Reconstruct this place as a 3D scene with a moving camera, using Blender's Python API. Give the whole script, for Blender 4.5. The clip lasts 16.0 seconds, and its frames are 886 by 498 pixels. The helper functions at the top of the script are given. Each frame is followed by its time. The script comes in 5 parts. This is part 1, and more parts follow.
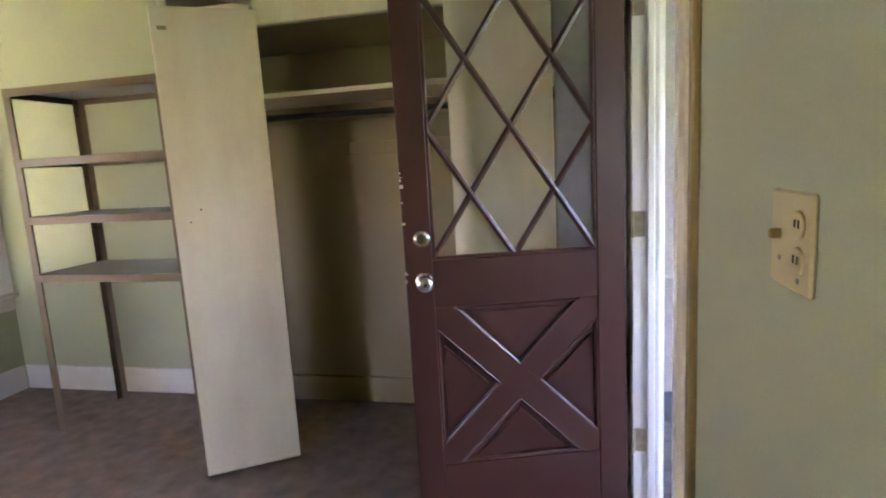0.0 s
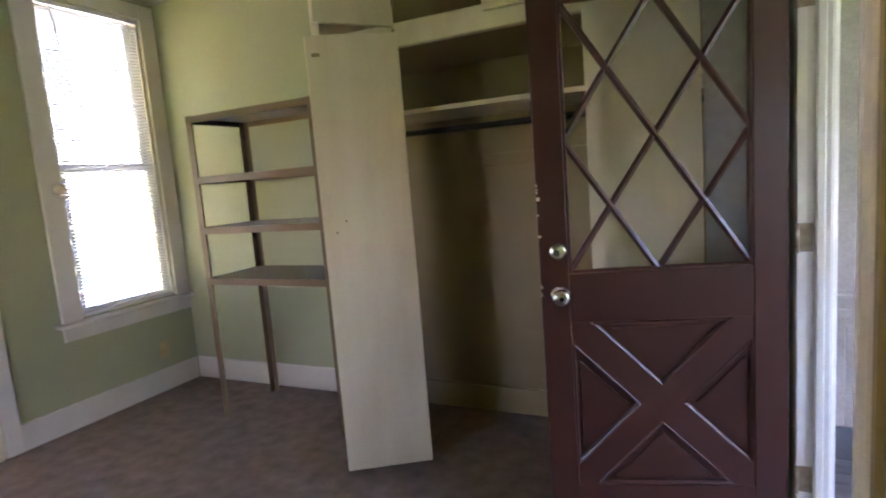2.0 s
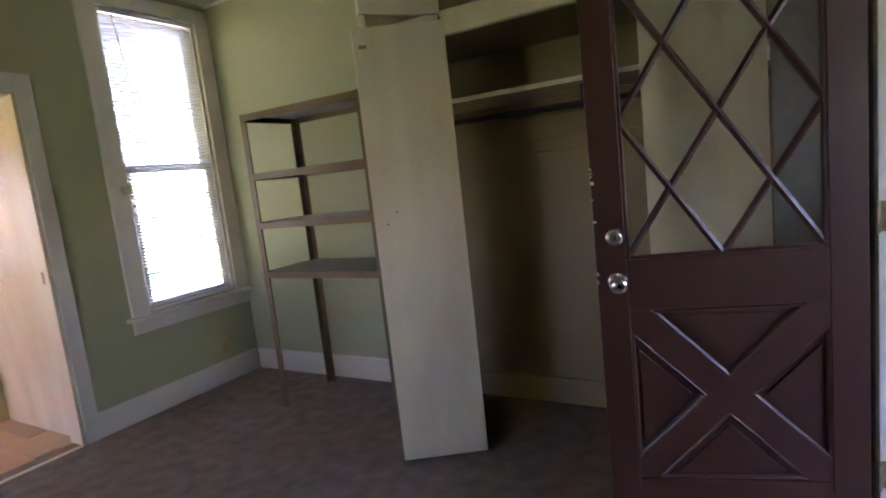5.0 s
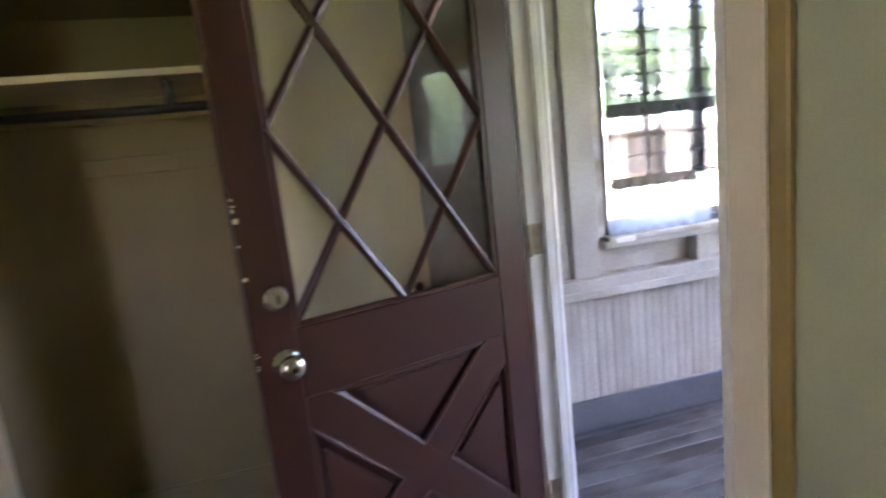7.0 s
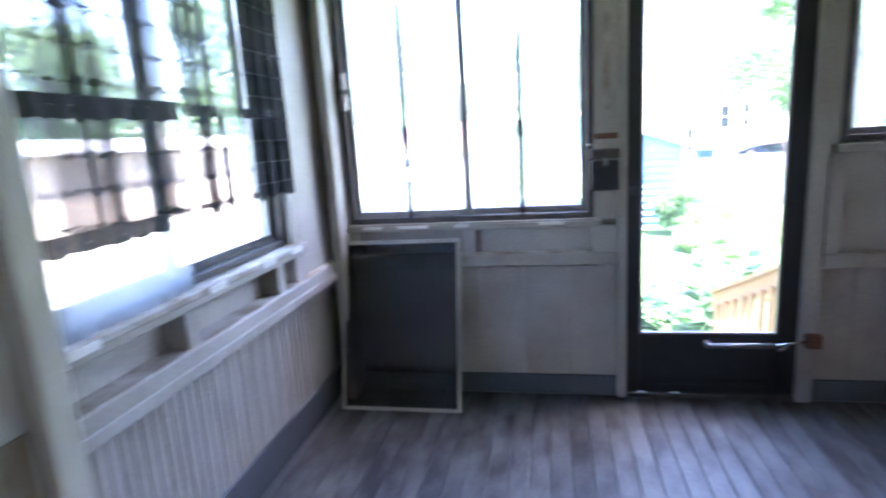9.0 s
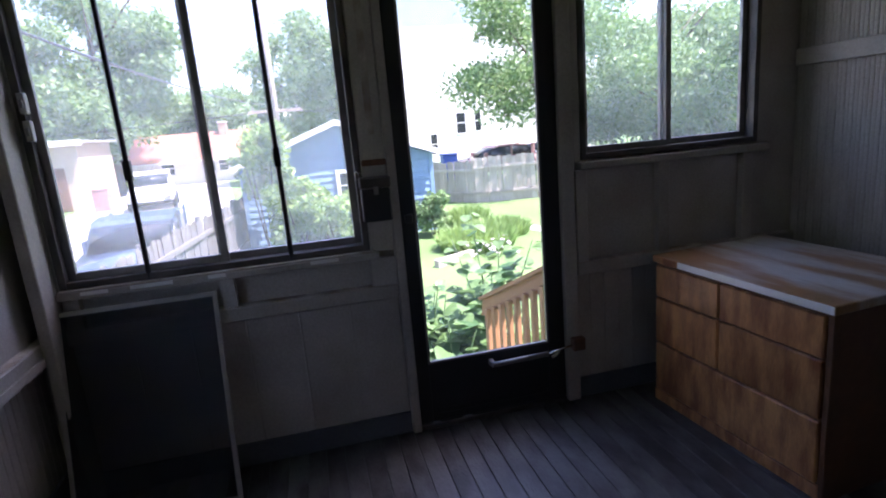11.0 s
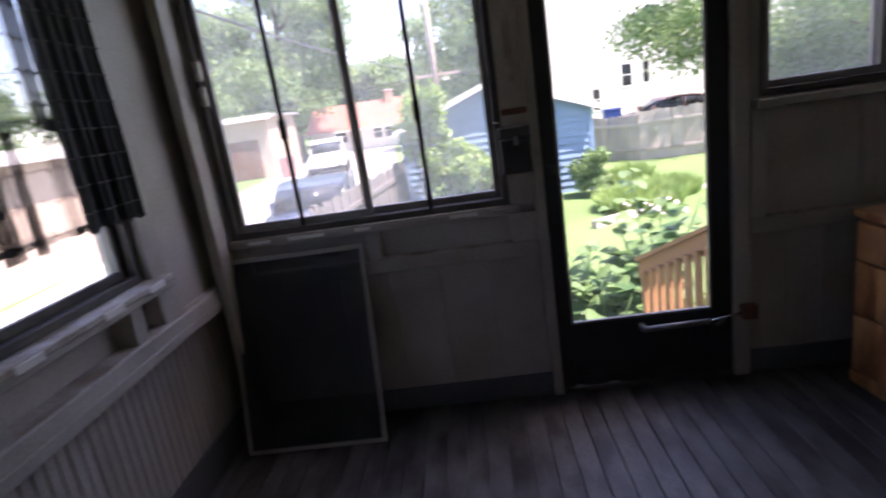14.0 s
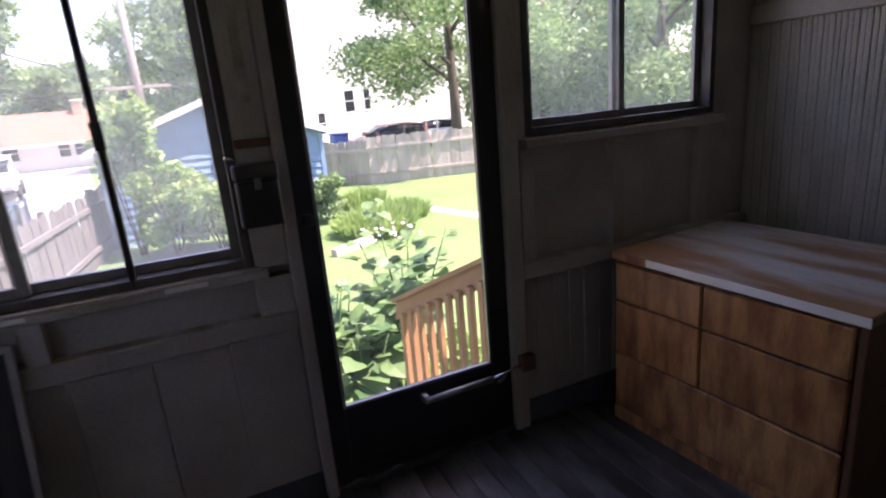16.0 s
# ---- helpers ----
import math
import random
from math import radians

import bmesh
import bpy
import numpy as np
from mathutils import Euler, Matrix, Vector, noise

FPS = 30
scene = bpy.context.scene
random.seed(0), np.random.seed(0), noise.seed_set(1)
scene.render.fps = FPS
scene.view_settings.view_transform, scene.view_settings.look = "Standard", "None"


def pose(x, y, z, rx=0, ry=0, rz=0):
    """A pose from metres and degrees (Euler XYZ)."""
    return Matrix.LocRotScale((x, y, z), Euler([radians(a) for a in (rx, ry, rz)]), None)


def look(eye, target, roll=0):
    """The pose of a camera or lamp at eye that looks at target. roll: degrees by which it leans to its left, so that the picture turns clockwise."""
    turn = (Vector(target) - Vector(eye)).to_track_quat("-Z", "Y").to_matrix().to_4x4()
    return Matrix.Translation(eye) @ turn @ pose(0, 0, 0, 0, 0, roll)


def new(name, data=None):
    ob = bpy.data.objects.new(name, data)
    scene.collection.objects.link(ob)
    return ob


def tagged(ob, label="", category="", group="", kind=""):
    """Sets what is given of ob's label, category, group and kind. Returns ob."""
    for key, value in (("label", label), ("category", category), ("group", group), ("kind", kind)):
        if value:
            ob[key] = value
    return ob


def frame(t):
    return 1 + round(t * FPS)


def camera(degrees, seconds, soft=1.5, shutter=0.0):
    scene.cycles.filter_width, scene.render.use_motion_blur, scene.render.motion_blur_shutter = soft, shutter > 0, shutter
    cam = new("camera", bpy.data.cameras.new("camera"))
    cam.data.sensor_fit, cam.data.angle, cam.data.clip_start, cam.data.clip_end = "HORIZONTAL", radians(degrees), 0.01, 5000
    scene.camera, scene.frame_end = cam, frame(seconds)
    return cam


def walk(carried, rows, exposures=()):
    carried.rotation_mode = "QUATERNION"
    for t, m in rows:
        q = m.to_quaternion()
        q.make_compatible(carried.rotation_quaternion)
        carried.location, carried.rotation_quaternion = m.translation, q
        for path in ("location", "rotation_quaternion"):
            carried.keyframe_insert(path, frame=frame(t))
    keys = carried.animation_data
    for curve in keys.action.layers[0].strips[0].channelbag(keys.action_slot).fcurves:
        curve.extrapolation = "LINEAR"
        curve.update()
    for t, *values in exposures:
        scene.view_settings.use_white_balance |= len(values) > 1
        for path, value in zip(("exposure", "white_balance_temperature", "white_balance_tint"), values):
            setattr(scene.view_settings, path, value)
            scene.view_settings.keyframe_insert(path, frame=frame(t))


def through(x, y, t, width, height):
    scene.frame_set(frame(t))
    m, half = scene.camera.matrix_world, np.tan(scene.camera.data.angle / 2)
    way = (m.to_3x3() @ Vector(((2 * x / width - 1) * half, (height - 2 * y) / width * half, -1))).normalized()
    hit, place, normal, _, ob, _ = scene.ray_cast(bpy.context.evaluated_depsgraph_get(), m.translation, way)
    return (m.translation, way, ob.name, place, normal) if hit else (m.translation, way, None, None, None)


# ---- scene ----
cam = camera(77.3, 16.0, soft=2.0, shutter=0.5)
PATH = [
    (0.0, (-0.236, -2.001, 1.339), (-0.667, -0.072, 1.033), -3.28),
    (0.5, (-0.245, -2.032, 1.335), (-0.761, -0.119, 1.065), -2.91),
    (1.0, (-0.254, -2.039, 1.349), (-0.875, -0.155, 1.093), -3.12),
    (1.5, (-0.264, -2.036, 1.358), (-0.992, -0.190, 1.103), -3.74),
    (2.0, (-0.267, -2.013, 1.361), (-1.122, -0.223, 1.109), -4.46),
    (2.5, (-0.282, -2.019, 1.372), (-1.244, -0.283, 1.124), -5.24),
    (3.0, (-0.320, -2.040, 1.383), (-1.353, -0.345, 1.138), -5.91),
    (3.2, (-0.325, -2.054, 1.383), (-1.377, -0.370, 1.142), -6.04),
    (5.3, (-0.279, -1.993, 1.347), (-1.271, -0.278, 1.073), -6.47),
    (5.5, (-0.299, -1.991, 1.351), (-1.188, -0.222, 1.065), -7.06),
    (6.0, (-0.347, -1.875, 1.336), (-0.934, 0.014, 1.041), -7.34),
    (6.5, (-0.516, -1.706, 1.349), (-0.612, 0.270, 1.052), -7.45),
    (7.0, (-0.634, -1.443, 1.358), (-0.149, 0.468, 1.026), -6.18),
    (7.5, (-0.586, -1.201, 1.358), (0.251, 0.578, 0.991), -5.96),
    (8.0, (-0.552, -0.895, 1.375), (0.745, 0.574, 0.975), -5.29),
    (8.5, (-0.444, -0.532, 1.338), (1.252, 0.449, 0.936), -4.25),
    (9.0, (-0.290, -0.382, 1.344), (1.632, 0.005, 0.947), -3.54),
    (9.5, (-0.151, -0.434, 1.406), (1.809, -0.517, 1.018), -2.84),
    (9.7, (-0.150, -0.447, 1.421), (1.791, -0.753, 1.046), -3.03),
    (11.8, (0.087, -0.314, 1.432), (1.987, -0.756, 0.991), -5.11),
    (12.0, (0.045, -0.350, 1.414), (1.990, -0.527, 0.984), -5.66),
    (12.5, (0.034, -0.360, 1.405), (1.948, 0.019, 0.964), -7.78),
    (13.0, (-0.087, -0.383, 1.404), (1.760, 0.257, 0.978), -10.27),
    (13.5, (0.062, -0.430, 1.409), (1.937, 0.059, 0.915), -9.62),
    (14.0, (0.085, -0.438, 1.370), (2.017, -0.299, 0.869), -8.45),
    (14.5, (0.181, -0.455, 1.381), (2.101, -0.626, 0.849), -7.31),
    (15.0, (0.321, -0.429, 1.405), (2.186, -0.896, 0.855), -6.46),
    (15.5, (0.451, -0.416, 1.394), (2.262, -1.073, 0.855), -5.30),
    (16.0, (0.639, -0.445, 1.394), (2.401, -1.227, 0.859), -4.96),
]
walk(cam, [(t, look(eye, target, roll)) for t, eye, target, roll in PATH],
     [(0, 6.3, 6450, 41), (1.0, 6.3, 6400, 40), (2.5, 5.45, 6500, 38), (3.2, 5.2, 6400, 38), (5.5, 5.35, 6150, 41), (7.0, 5.75, 6600, 37), (8.0, 5.6, 5800, 29), (8.6, 5.5, 5700, 28), (9.0, 4.88, 5700, 28), (9.3, 4.3, 5800, 31), (9.7, 3.45, 5900, 32), (11.8, 2.5, 6200, 38), (13.0, 2.4, 6550, 38), (14.5, 2.42, 6800, 42), (16.0, 2.36, 6850, 43)])

# ---- light ----
world = bpy.data.worlds.new("sky")
scene.world = world
world.use_nodes = True
_bg = world.node_tree.nodes["Background"]
_sky = world.node_tree.nodes.new("ShaderNodeTexSky")
_sky.sky_type, _sky.sun_disc, _sky.sun_elevation, _sky.sun_rotation = "NISHITA", False, radians(62), radians(155)
world.node_tree.links.new(_sky.outputs[0], _bg.inputs[0])
_bg.inputs[1].default_value = 0.14
_sun = new("sun", bpy.data.lights.new("sun", "SUN"))
_sun.data.energy, _sun.data.angle, _sun.data.color = 4.6, radians(0.5), (1.0, 0.95, 0.87)
_sun.matrix_world = look((-0.42, -0.906, 1.88), (0, 0, 0))

# ---- materials ----


def surf(name, col, rough=0.6, alt=None, scale=6.0, amount=0.35, grain=60.0, bump=0.15, metal=0.0, stretch=(1, 1, 1), vary=0.0, spec=0.5, rv=0.12):
    """A painted, wooden, woven or metal surface: two scales of colour change, a fine relief and uneven gloss."""
    m = bpy.data.materials.new(name)
    m.use_nodes = True
    nt = m.node_tree
    n, ln = nt.nodes, nt.links
    b = n["Principled BSDF"]
    tc = n.new("ShaderNodeTexCoord")
    mp = n.new("ShaderNodeMapping")
    mp.inputs["Scale"].default_value = stretch
    ln.new(tc.outputs["Object"], mp.inputs[0])
    big = n.new("ShaderNodeTexNoise")
    big.inputs["Scale"].default_value, big.inputs["Detail"].default_value = scale, 5
    fine = n.new("ShaderNodeTexNoise")
    fine.inputs["Scale"].default_value, fine.inputs["Detail"].default_value = grain, 3
    ln.new(mp.outputs[0], big.inputs["Vector"])
    ln.new(mp.outputs[0], fine.inputs["Vector"])
    alt = alt or tuple(c * 0.72 for c in col)
    ramp = n.new("ShaderNodeValToRGB")
    ramp.color_ramp.elements[0].position, ramp.color_ramp.elements[1].position = 0.5 - amount / 2, 0.5 + amount / 2
    ramp.color_ramp.elements[0].color, ramp.color_ramp.elements[1].color = (*alt, 1), (*col, 1)
    ln.new(big.outputs[0], ramp.inputs[0])
    mix = n.new("ShaderNodeMixRGB")
    mix.blend_type = "OVERLAY"
    mix.inputs[0].default_value = 0.22 if bump > 0.1 else 0.07
    ln.new(ramp.outputs[0], mix.inputs[1])
    ln.new(fine.outputs[0], mix.inputs[2])
    out = mix.outputs[0]
    if vary:
        info = n.new("ShaderNodeObjectInfo")
        sc = n.new("ShaderNodeMath")
        sc.operation = "MULTIPLY"
        sc.inputs[1].default_value = 37.0
        ln.new(info.outputs["Random"], sc.inputs[0])
        ln.new(sc.outputs[0], mp.inputs["Location"])
        hsv = n.new("ShaderNodeHueSaturation")
        mr = n.new("ShaderNodeMapRange")
        mr.inputs[3].default_value, mr.inputs[4].default_value = 1 - vary, 1 + vary
        ln.new(info.outputs["Random"], mr.inputs[0])
        ln.new(mr.outputs[0], hsv.inputs["Value"])
        ln.new(out, hsv.inputs["Color"])
        out = hsv.outputs[0]
    ln.new(out, b.inputs["Base Color"])
    rr = n.new("ShaderNodeMapRange")
    rr.inputs[3].default_value, rr.inputs[4].default_value = max(0.02, rough - rv), min(1, rough + rv)
    ln.new(big.outputs[0], rr.inputs[0])
    ln.new(rr.outputs[0], b.inputs["Roughness"])
    b.inputs["Metallic"].default_value = metal
    b.inputs["Specular IOR Level"].default_value = spec
    if bump:
        bp = n.new("ShaderNodeBump")
        bp.inputs["Strength"].default_value, bp.inputs["Distance"].default_value = bump, 0.01
        ln.new(fine.outputs[0], bp.inputs["Height"])
        ln.new(bp.outputs[0], b.inputs["Normal"])
    return m


def glassy(name, tint=(1, 1, 1), haze=0.0, gloss=0.03):
    """A thin pane: clear, with a Fresnel gloss and a little dust."""
    m = bpy.data.materials.new(name)
    m.use_nodes = True
    n, ln = m.node_tree.nodes, m.node_tree.links
    n.remove(n["Principled BSDF"])
    tr, gl, di, fr = n.new("ShaderNodeBsdfTransparent"), n.new("ShaderNodeBsdfGlossy"), n.new("ShaderNodeBsdfTranslucent"), n.new("ShaderNodeLayerWeight")
    fr.inputs["Blend"].default_value = 0.5
    pw, ma = n.new("ShaderNodeMath"), n.new("ShaderNodeMath")
    pw.operation, ma.operation = "POWER", "MULTIPLY_ADD"
    pw.inputs[1].default_value = 5.0
    ma.inputs[1].default_value, ma.inputs[2].default_value = 0.6, 0.03
    ln.new(fr.outputs["Facing"], pw.inputs[0])
    ln.new(pw.outputs[0], ma.inputs[0])
    tr.inputs[0].default_value = (*tint, 1)
    gl.inputs["Roughness"].default_value = gloss
    di.inputs[0].default_value = (0.8, 0.8, 0.78, 1)
    a, c = n.new("ShaderNodeMixShader"), n.new("ShaderNodeMixShader")
    ln.new(ma.outputs[0], a.inputs[0])
    ln.new(tr.outputs[0], a.inputs[1])
    ln.new(gl.outputs[0], a.inputs[2])
    no = n.new("ShaderNodeTexNoise")
    no.inputs["Scale"].default_value = 5
    mu = n.new("ShaderNodeMath")
    mu.operation = "MULTIPLY"
    mu.inputs[1].default_value = haze * 2
    ln.new(no.outputs[0], mu.inputs[0])
    ln.new(mu.outputs[0], c.inputs[0])
    ln.new(a.outputs[0], c.inputs[1])
    ln.new(di.outputs[0], c.inputs[2])
    ln.new(c.outputs[0], n["Material Output"].inputs[0])
    return m


def leafy(name, dark, light, through=0.4):
    """Leaves: each its own green, some light passing through."""
    m = bpy.data.materials.new(name)
    m.use_nodes = True
    n, ln = m.node_tree.nodes, m.node_tree.links
    b = n["Principled BSDF"]
    geo, ramp = n.new("ShaderNodeNewGeometry"), n.new("ShaderNodeValToRGB")
    ramp.color_ramp.elements[0].color, ramp.color_ramp.elements[1].color = (*dark, 1), (*light, 1)
    ln.new(geo.outputs["Random Per Island"], ramp.inputs[0])
    ln.new(ramp.outputs[0], b.inputs["Base Color"])
    b.inputs["Roughness"].default_value = 0.5
    tl, ms = n.new("ShaderNodeBsdfTranslucent"), n.new("ShaderNodeMixShader")
    ln.new(ramp.outputs[0], tl.inputs[0])
    ms.inputs[0].default_value = through
    ln.new(b.outputs[0], ms.inputs[1])
    ln.new(tl.outputs[0], ms.inputs[2])
    ln.new(ms.outputs[0], n["Material Output"].inputs[0])
    return m


def gauze(name, col, cover, lace=0.0, backlit=False):
    """Sheer cloth or fine mesh: part thread, part gap, with woven bands of lace."""
    m = bpy.data.materials.new(name)
    m.use_nodes = True
    n, ln = m.node_tree.nodes, m.node_tree.links
    b = n["Principled BSDF"]
    b.inputs["Base Color"].default_value = (*col, 1)
    b.inputs["Roughness"].default_value = 0.8
    tr, ms = n.new("ShaderNodeBsdfTransparent"), n.new("ShaderNodeMixShader")
    ln.new(tr.outputs[0], ms.inputs[1])
    ln.new(b.outputs[0], ms.inputs[2])
    if backlit:
        tl = n.new("ShaderNodeBsdfTranslucent")
        tl.inputs[0].default_value = (*col, 1)
        ln.new(tl.outputs[0], ms.inputs[2])
    ms.inputs[0].default_value = cover
    if lace:
        tc, wv, no = n.new("ShaderNodeTexCoord"), n.new("ShaderNodeTexWave"), n.new("ShaderNodeTexVoronoi")
        wv.bands_direction = "Z"
        wv.inputs["Scale"].default_value, wv.inputs["Distortion"].default_value, wv.inputs["Detail Scale"].default_value = 3.6, 2.2, 14
        no.inputs["Scale"].default_value = 70
        ln.new(tc.outputs["Object"], wv.inputs["Vector"])
        ln.new(tc.outputs["Object"], no.inputs["Vector"])
        rp = n.new("ShaderNodeValToRGB")
        rp.color_ramp.elements[0].position, rp.color_ramp.elements[1].position = 0.96, 1.0
        ln.new(wv.outputs[1], rp.inputs[0])
        mu = n.new("ShaderNodeMath")
        mu.operation = "MULTIPLY"
        ln.new(rp.outputs[0], mu.inputs[0])
        ln.new(no.outputs[0], mu.inputs[1])
        ad = n.new("ShaderNodeMath")
        ad.operation, ad.use_clamp = "MULTIPLY_ADD", True
        ad.inputs[1].default_value, ad.inputs[2].default_value = lace, cover
        ln.new(mu.outputs[0], ad.inputs[0])
        mp, fold, fr = n.new("ShaderNodeMapping"), n.new("ShaderNodeTexNoise"), n.new("ShaderNodeMapRange")
        mp.inputs["Scale"].default_value = (13, 1, 0.25)
        fold.inputs["Scale"].default_value = 1.0
        fr.inputs["From Min"].default_value, fr.inputs["From Max"].default_value = 0.42, 0.62
        fr.inputs["To Min"].default_value, fr.inputs["To Max"].default_value = 0.0, 0.45
        ln.new(tc.outputs["Object"], mp.inputs["Vector"])
        ln.new(mp.outputs[0], fold.inputs["Vector"])
        ln.new(fold.outputs[0], fr.inputs["Value"])
        a2 = n.new("ShaderNodeMath")
        a2.operation, a2.use_clamp = "ADD", True
        ln.new(fr.outputs[0], a2.inputs[0])
        ln.new(ad.outputs[0], a2.inputs[1])
        ln.new(a2.outputs[0], ms.inputs[0])
    ln.new(ms.outputs[0], n["Material Output"].inputs[0])
    return m


GREEN = surf("sage_wall_paint", (0.425, 0.435, 0.255), 0.5, (0.395, 0.405, 0.23), 1.2, 0.5, 220, 0.04)
CREAM = surf("aged_cream_paint", (0.78, 0.71, 0.53), 0.4, (0.62, 0.51, 0.33), 4.0, 0.42, 120, 0.06, stretch=(1, 1, 0.28))
# Whiter than the trim: daylight on the hinge-side jamb is in the colour.
JAMBW = surf("white_and_daylit_paint", (0.84, 0.825, 0.79), 0.35, (0.74, 0.71, 0.65), 4.0, 0.4, 140, 0.08)
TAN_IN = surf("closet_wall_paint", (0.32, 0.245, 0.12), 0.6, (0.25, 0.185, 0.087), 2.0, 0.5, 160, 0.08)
TRIM = surf("white_trim_paint", (0.76, 0.73, 0.65), 0.4, (0.66, 0.61, 0.51), 3.0, 0.5, 140, 0.05)
CEIL = surf("ceiling_paint", (0.72, 0.69, 0.6), 0.8, (0.64, 0.60, 0.50), 1.5, 0.6, 200, 0.1)
CARPET = surf("brown_carpet_pile", (0.34, 0.26, 0.21), 0.95, (0.15, 0.11, 0.086), 11.0, 0.75, 170, 1.0, spec=0.1)
BROWN = surf("dark_brown_gloss_paint", (0.054, 0.0165, 0.0100), 0.36, (0.047, 0.0138, 0.0085), 1.2, 1.0, 90, 0.05, rv=0.0)
STEEL_TAN = surf("tan_enamelled_steel", (0.19, 0.128, 0.066), 0.38, (0.15, 0.10, 0.052), 5.0, 0.6, 160, 0.03)
SHELF_TOP = surf("dusty_grey_steel", (0.22, 0.205, 0.18), 0.33, (0.19, 0.175, 0.15), 4.0, 1.0, 160, 0.02, rv=0.03)
CHROME = surf("worn_chrome", (0.72, 0.71, 0.69), 0.16, (0.6, 0.58, 0.54), 30, 0.5, 200, 0.02, 1.0)
BRASS = surf("painted_brass", (0.27, 0.20, 0.11), 0.5, (0.36, 0.31, 0.23), 40, 0.5, 200, 0.1, 0.5)
IVORY = surf("ivory_plastic", (0.62, 0.50, 0.24), 0.35, (0.50, 0.38, 0.17), 12, 0.6, 200, 0.02)
BLACKISH = surf("dark_rod_metal", (0.03, 0.027, 0.025), 0.4, None, 20, 0.5, 150, 0.03, 0.6)
BLIND_RAIL = surf("white_vinyl", (0.80, 0.80, 0.80), 0.45, (0.74, 0.74, 0.73), 8, 0.5, 100, 0.0)
BLIND = leafy("translucent_vinyl_slat", (0.72, 0.74, 0.76), (0.78, 0.79, 0.80), 0.3)
# Dark gold with shade in the colour for the wall edge; toggle's own brown.
EDGE = surf("gold_brown_and_shaded_edge", (0.34, 0.235, 0.07), 0.4, (0.26, 0.17, 0.045), 6, 0.6, 90, 0.05)
LAMINATE = surf("honey_laminate", (0.50, 0.27, 0.105), 0.4, (0.42, 0.215, 0.08), 5, 0.6, 40, 0.03, stretch=(1, 8, 1), vary=0.12)
YELLOW = surf("yellow_wall_paint", (0.72, 0.54, 0.17), 0.6, None, 2, 0.4, 200, 0.05)
PORCHW = surf("porch_white_paint", (0.47, 0.435, 0.385), 0.45, (0.33, 0.285, 0.235), 3.5, 0.5, 90, 0.12, vary=0.03)
PORCHD = surf("worn_raw_ledge", (0.30, 0.235, 0.175), 0.7, (0.52, 0.48, 0.43), 9.0, 0.35, 70, 0.3)
GREYB = surf("grey_floor_paint", (0.125, 0.13, 0.14), 0.36, (0.08, 0.083, 0.09), 3.0, 0.5, 60, 0.2)
BOARD = surf("worn_grey_floor_boards", (0.130, 0.124, 0.121), 0.5, (0.034, 0.029, 0.026), 3.4, 0.26, 45, 0.2, stretch=(1, 2, 1), vary=0.12, spec=0.4)
BLACKP = surf("black_door_paint", (0.014, 0.014, 0.015), 0.35, (0.024, 0.022, 0.022), 8, 0.5, 120, 0.05)
ALU = surf("dull_aluminium", (0.30, 0.29, 0.28), 0.45, (0.19, 0.18, 0.17), 15, 0.5, 150, 0.05, 0.7)
DARKF = surf("dark_weathered_frame", (0.045, 0.04, 0.037), 0.5, (0.09, 0.075, 0.06), 12, 0.4, 120, 0.1)
DRAWER = surf("stripped_stained_wood", (0.54, 0.255, 0.092), 0.38, (0.24, 0.085, 0.031), 5.0, 0.28, 40, 0.3, stretch=(3.4, 1, 0.9), vary=0.16)
DRAWB = surf("dark_stained_carcass", (0.17, 0.075, 0.032), 0.5, (0.09, 0.04, 0.02), 5, 0.5, 30, 0.15)
TOPW = surf("worn_white_top", (0.54, 0.50, 0.45), 0.4, (0.34, 0.17, 0.066), 2.2, 0.16, 30, 0.12, stretch=(0.6, 2.6, 1))
CURT = gauze("black_sheer_curtain", (0.012, 0.012, 0.015), 0.48, 0.5)
CURTD = gauze("black_curtain_band", (0.008, 0.008, 0.009), 0.982)
CURTG = gauze("thin_open_sheer", (0.012, 0.012, 0.015), 0.14, 0.5)
SEQUIN = surf("dull_sequin_thread", (0.06, 0.06, 0.065), 0.35, (0.02, 0.02, 0.022), 60, 0.3, 300, 0.1)
CURTL = gauze("black_open_lace", (0.01, 0.01, 0.012), 0.55, 0.4)
MESH = gauze("insect_mesh", (0.05, 0.052, 0.058), 0.5)
FILM = gauze("milky_plastic_film", (0.42, 0.41, 0.39), 0.55, backlit=True)
PANE = glassy("window_glass", (0.97, 0.98, 0.98), 0.01)
DIRTY = glassy("dusty_window_glass", (0.95, 0.96, 0.96), 0.13, 0.06)
DUSTY = glassy("lightly_dusty_glass", (0.93, 0.95, 0.95), 0.08, 0.06)
RUST = surf("rusted_bracket", (0.20, 0.09, 0.045), 0.7, (0.1, 0.05, 0.03), 30, 0.5, 150, 0.2)
GRASS = surf("lawn_grass", (0.088, 0.16, 0.052), 0.9, (0.125, 0.185, 0.072), 0.35, 0.5, 25, 1.0, spec=0.1)
CONC = surf("pale_concrete", (0.36, 0.35, 0.325), 0.85, (0.29, 0.28, 0.255), 0.5, 0.5, 30, 0.2)
CEDAR = surf("new_cedar_lumber", (0.38, 0.20, 0.095), 0.6, (0.30, 0.15, 0.068), 4, 0.5, 40, 0.15, vary=0.08)
OLDWOOD = surf("grey_weathered_boards", (0.44, 0.385, 0.33), 0.85, (0.31, 0.265, 0.22), 3, 0.5, 30, 0.25, stretch=(1, 1, 0.3), vary=0.14)
BLUES = surf("blue_lap_siding", (0.17, 0.27, 0.38), 0.5, (0.15, 0.24, 0.345), 2, 0.5, 40, 0.05, vary=0.04)
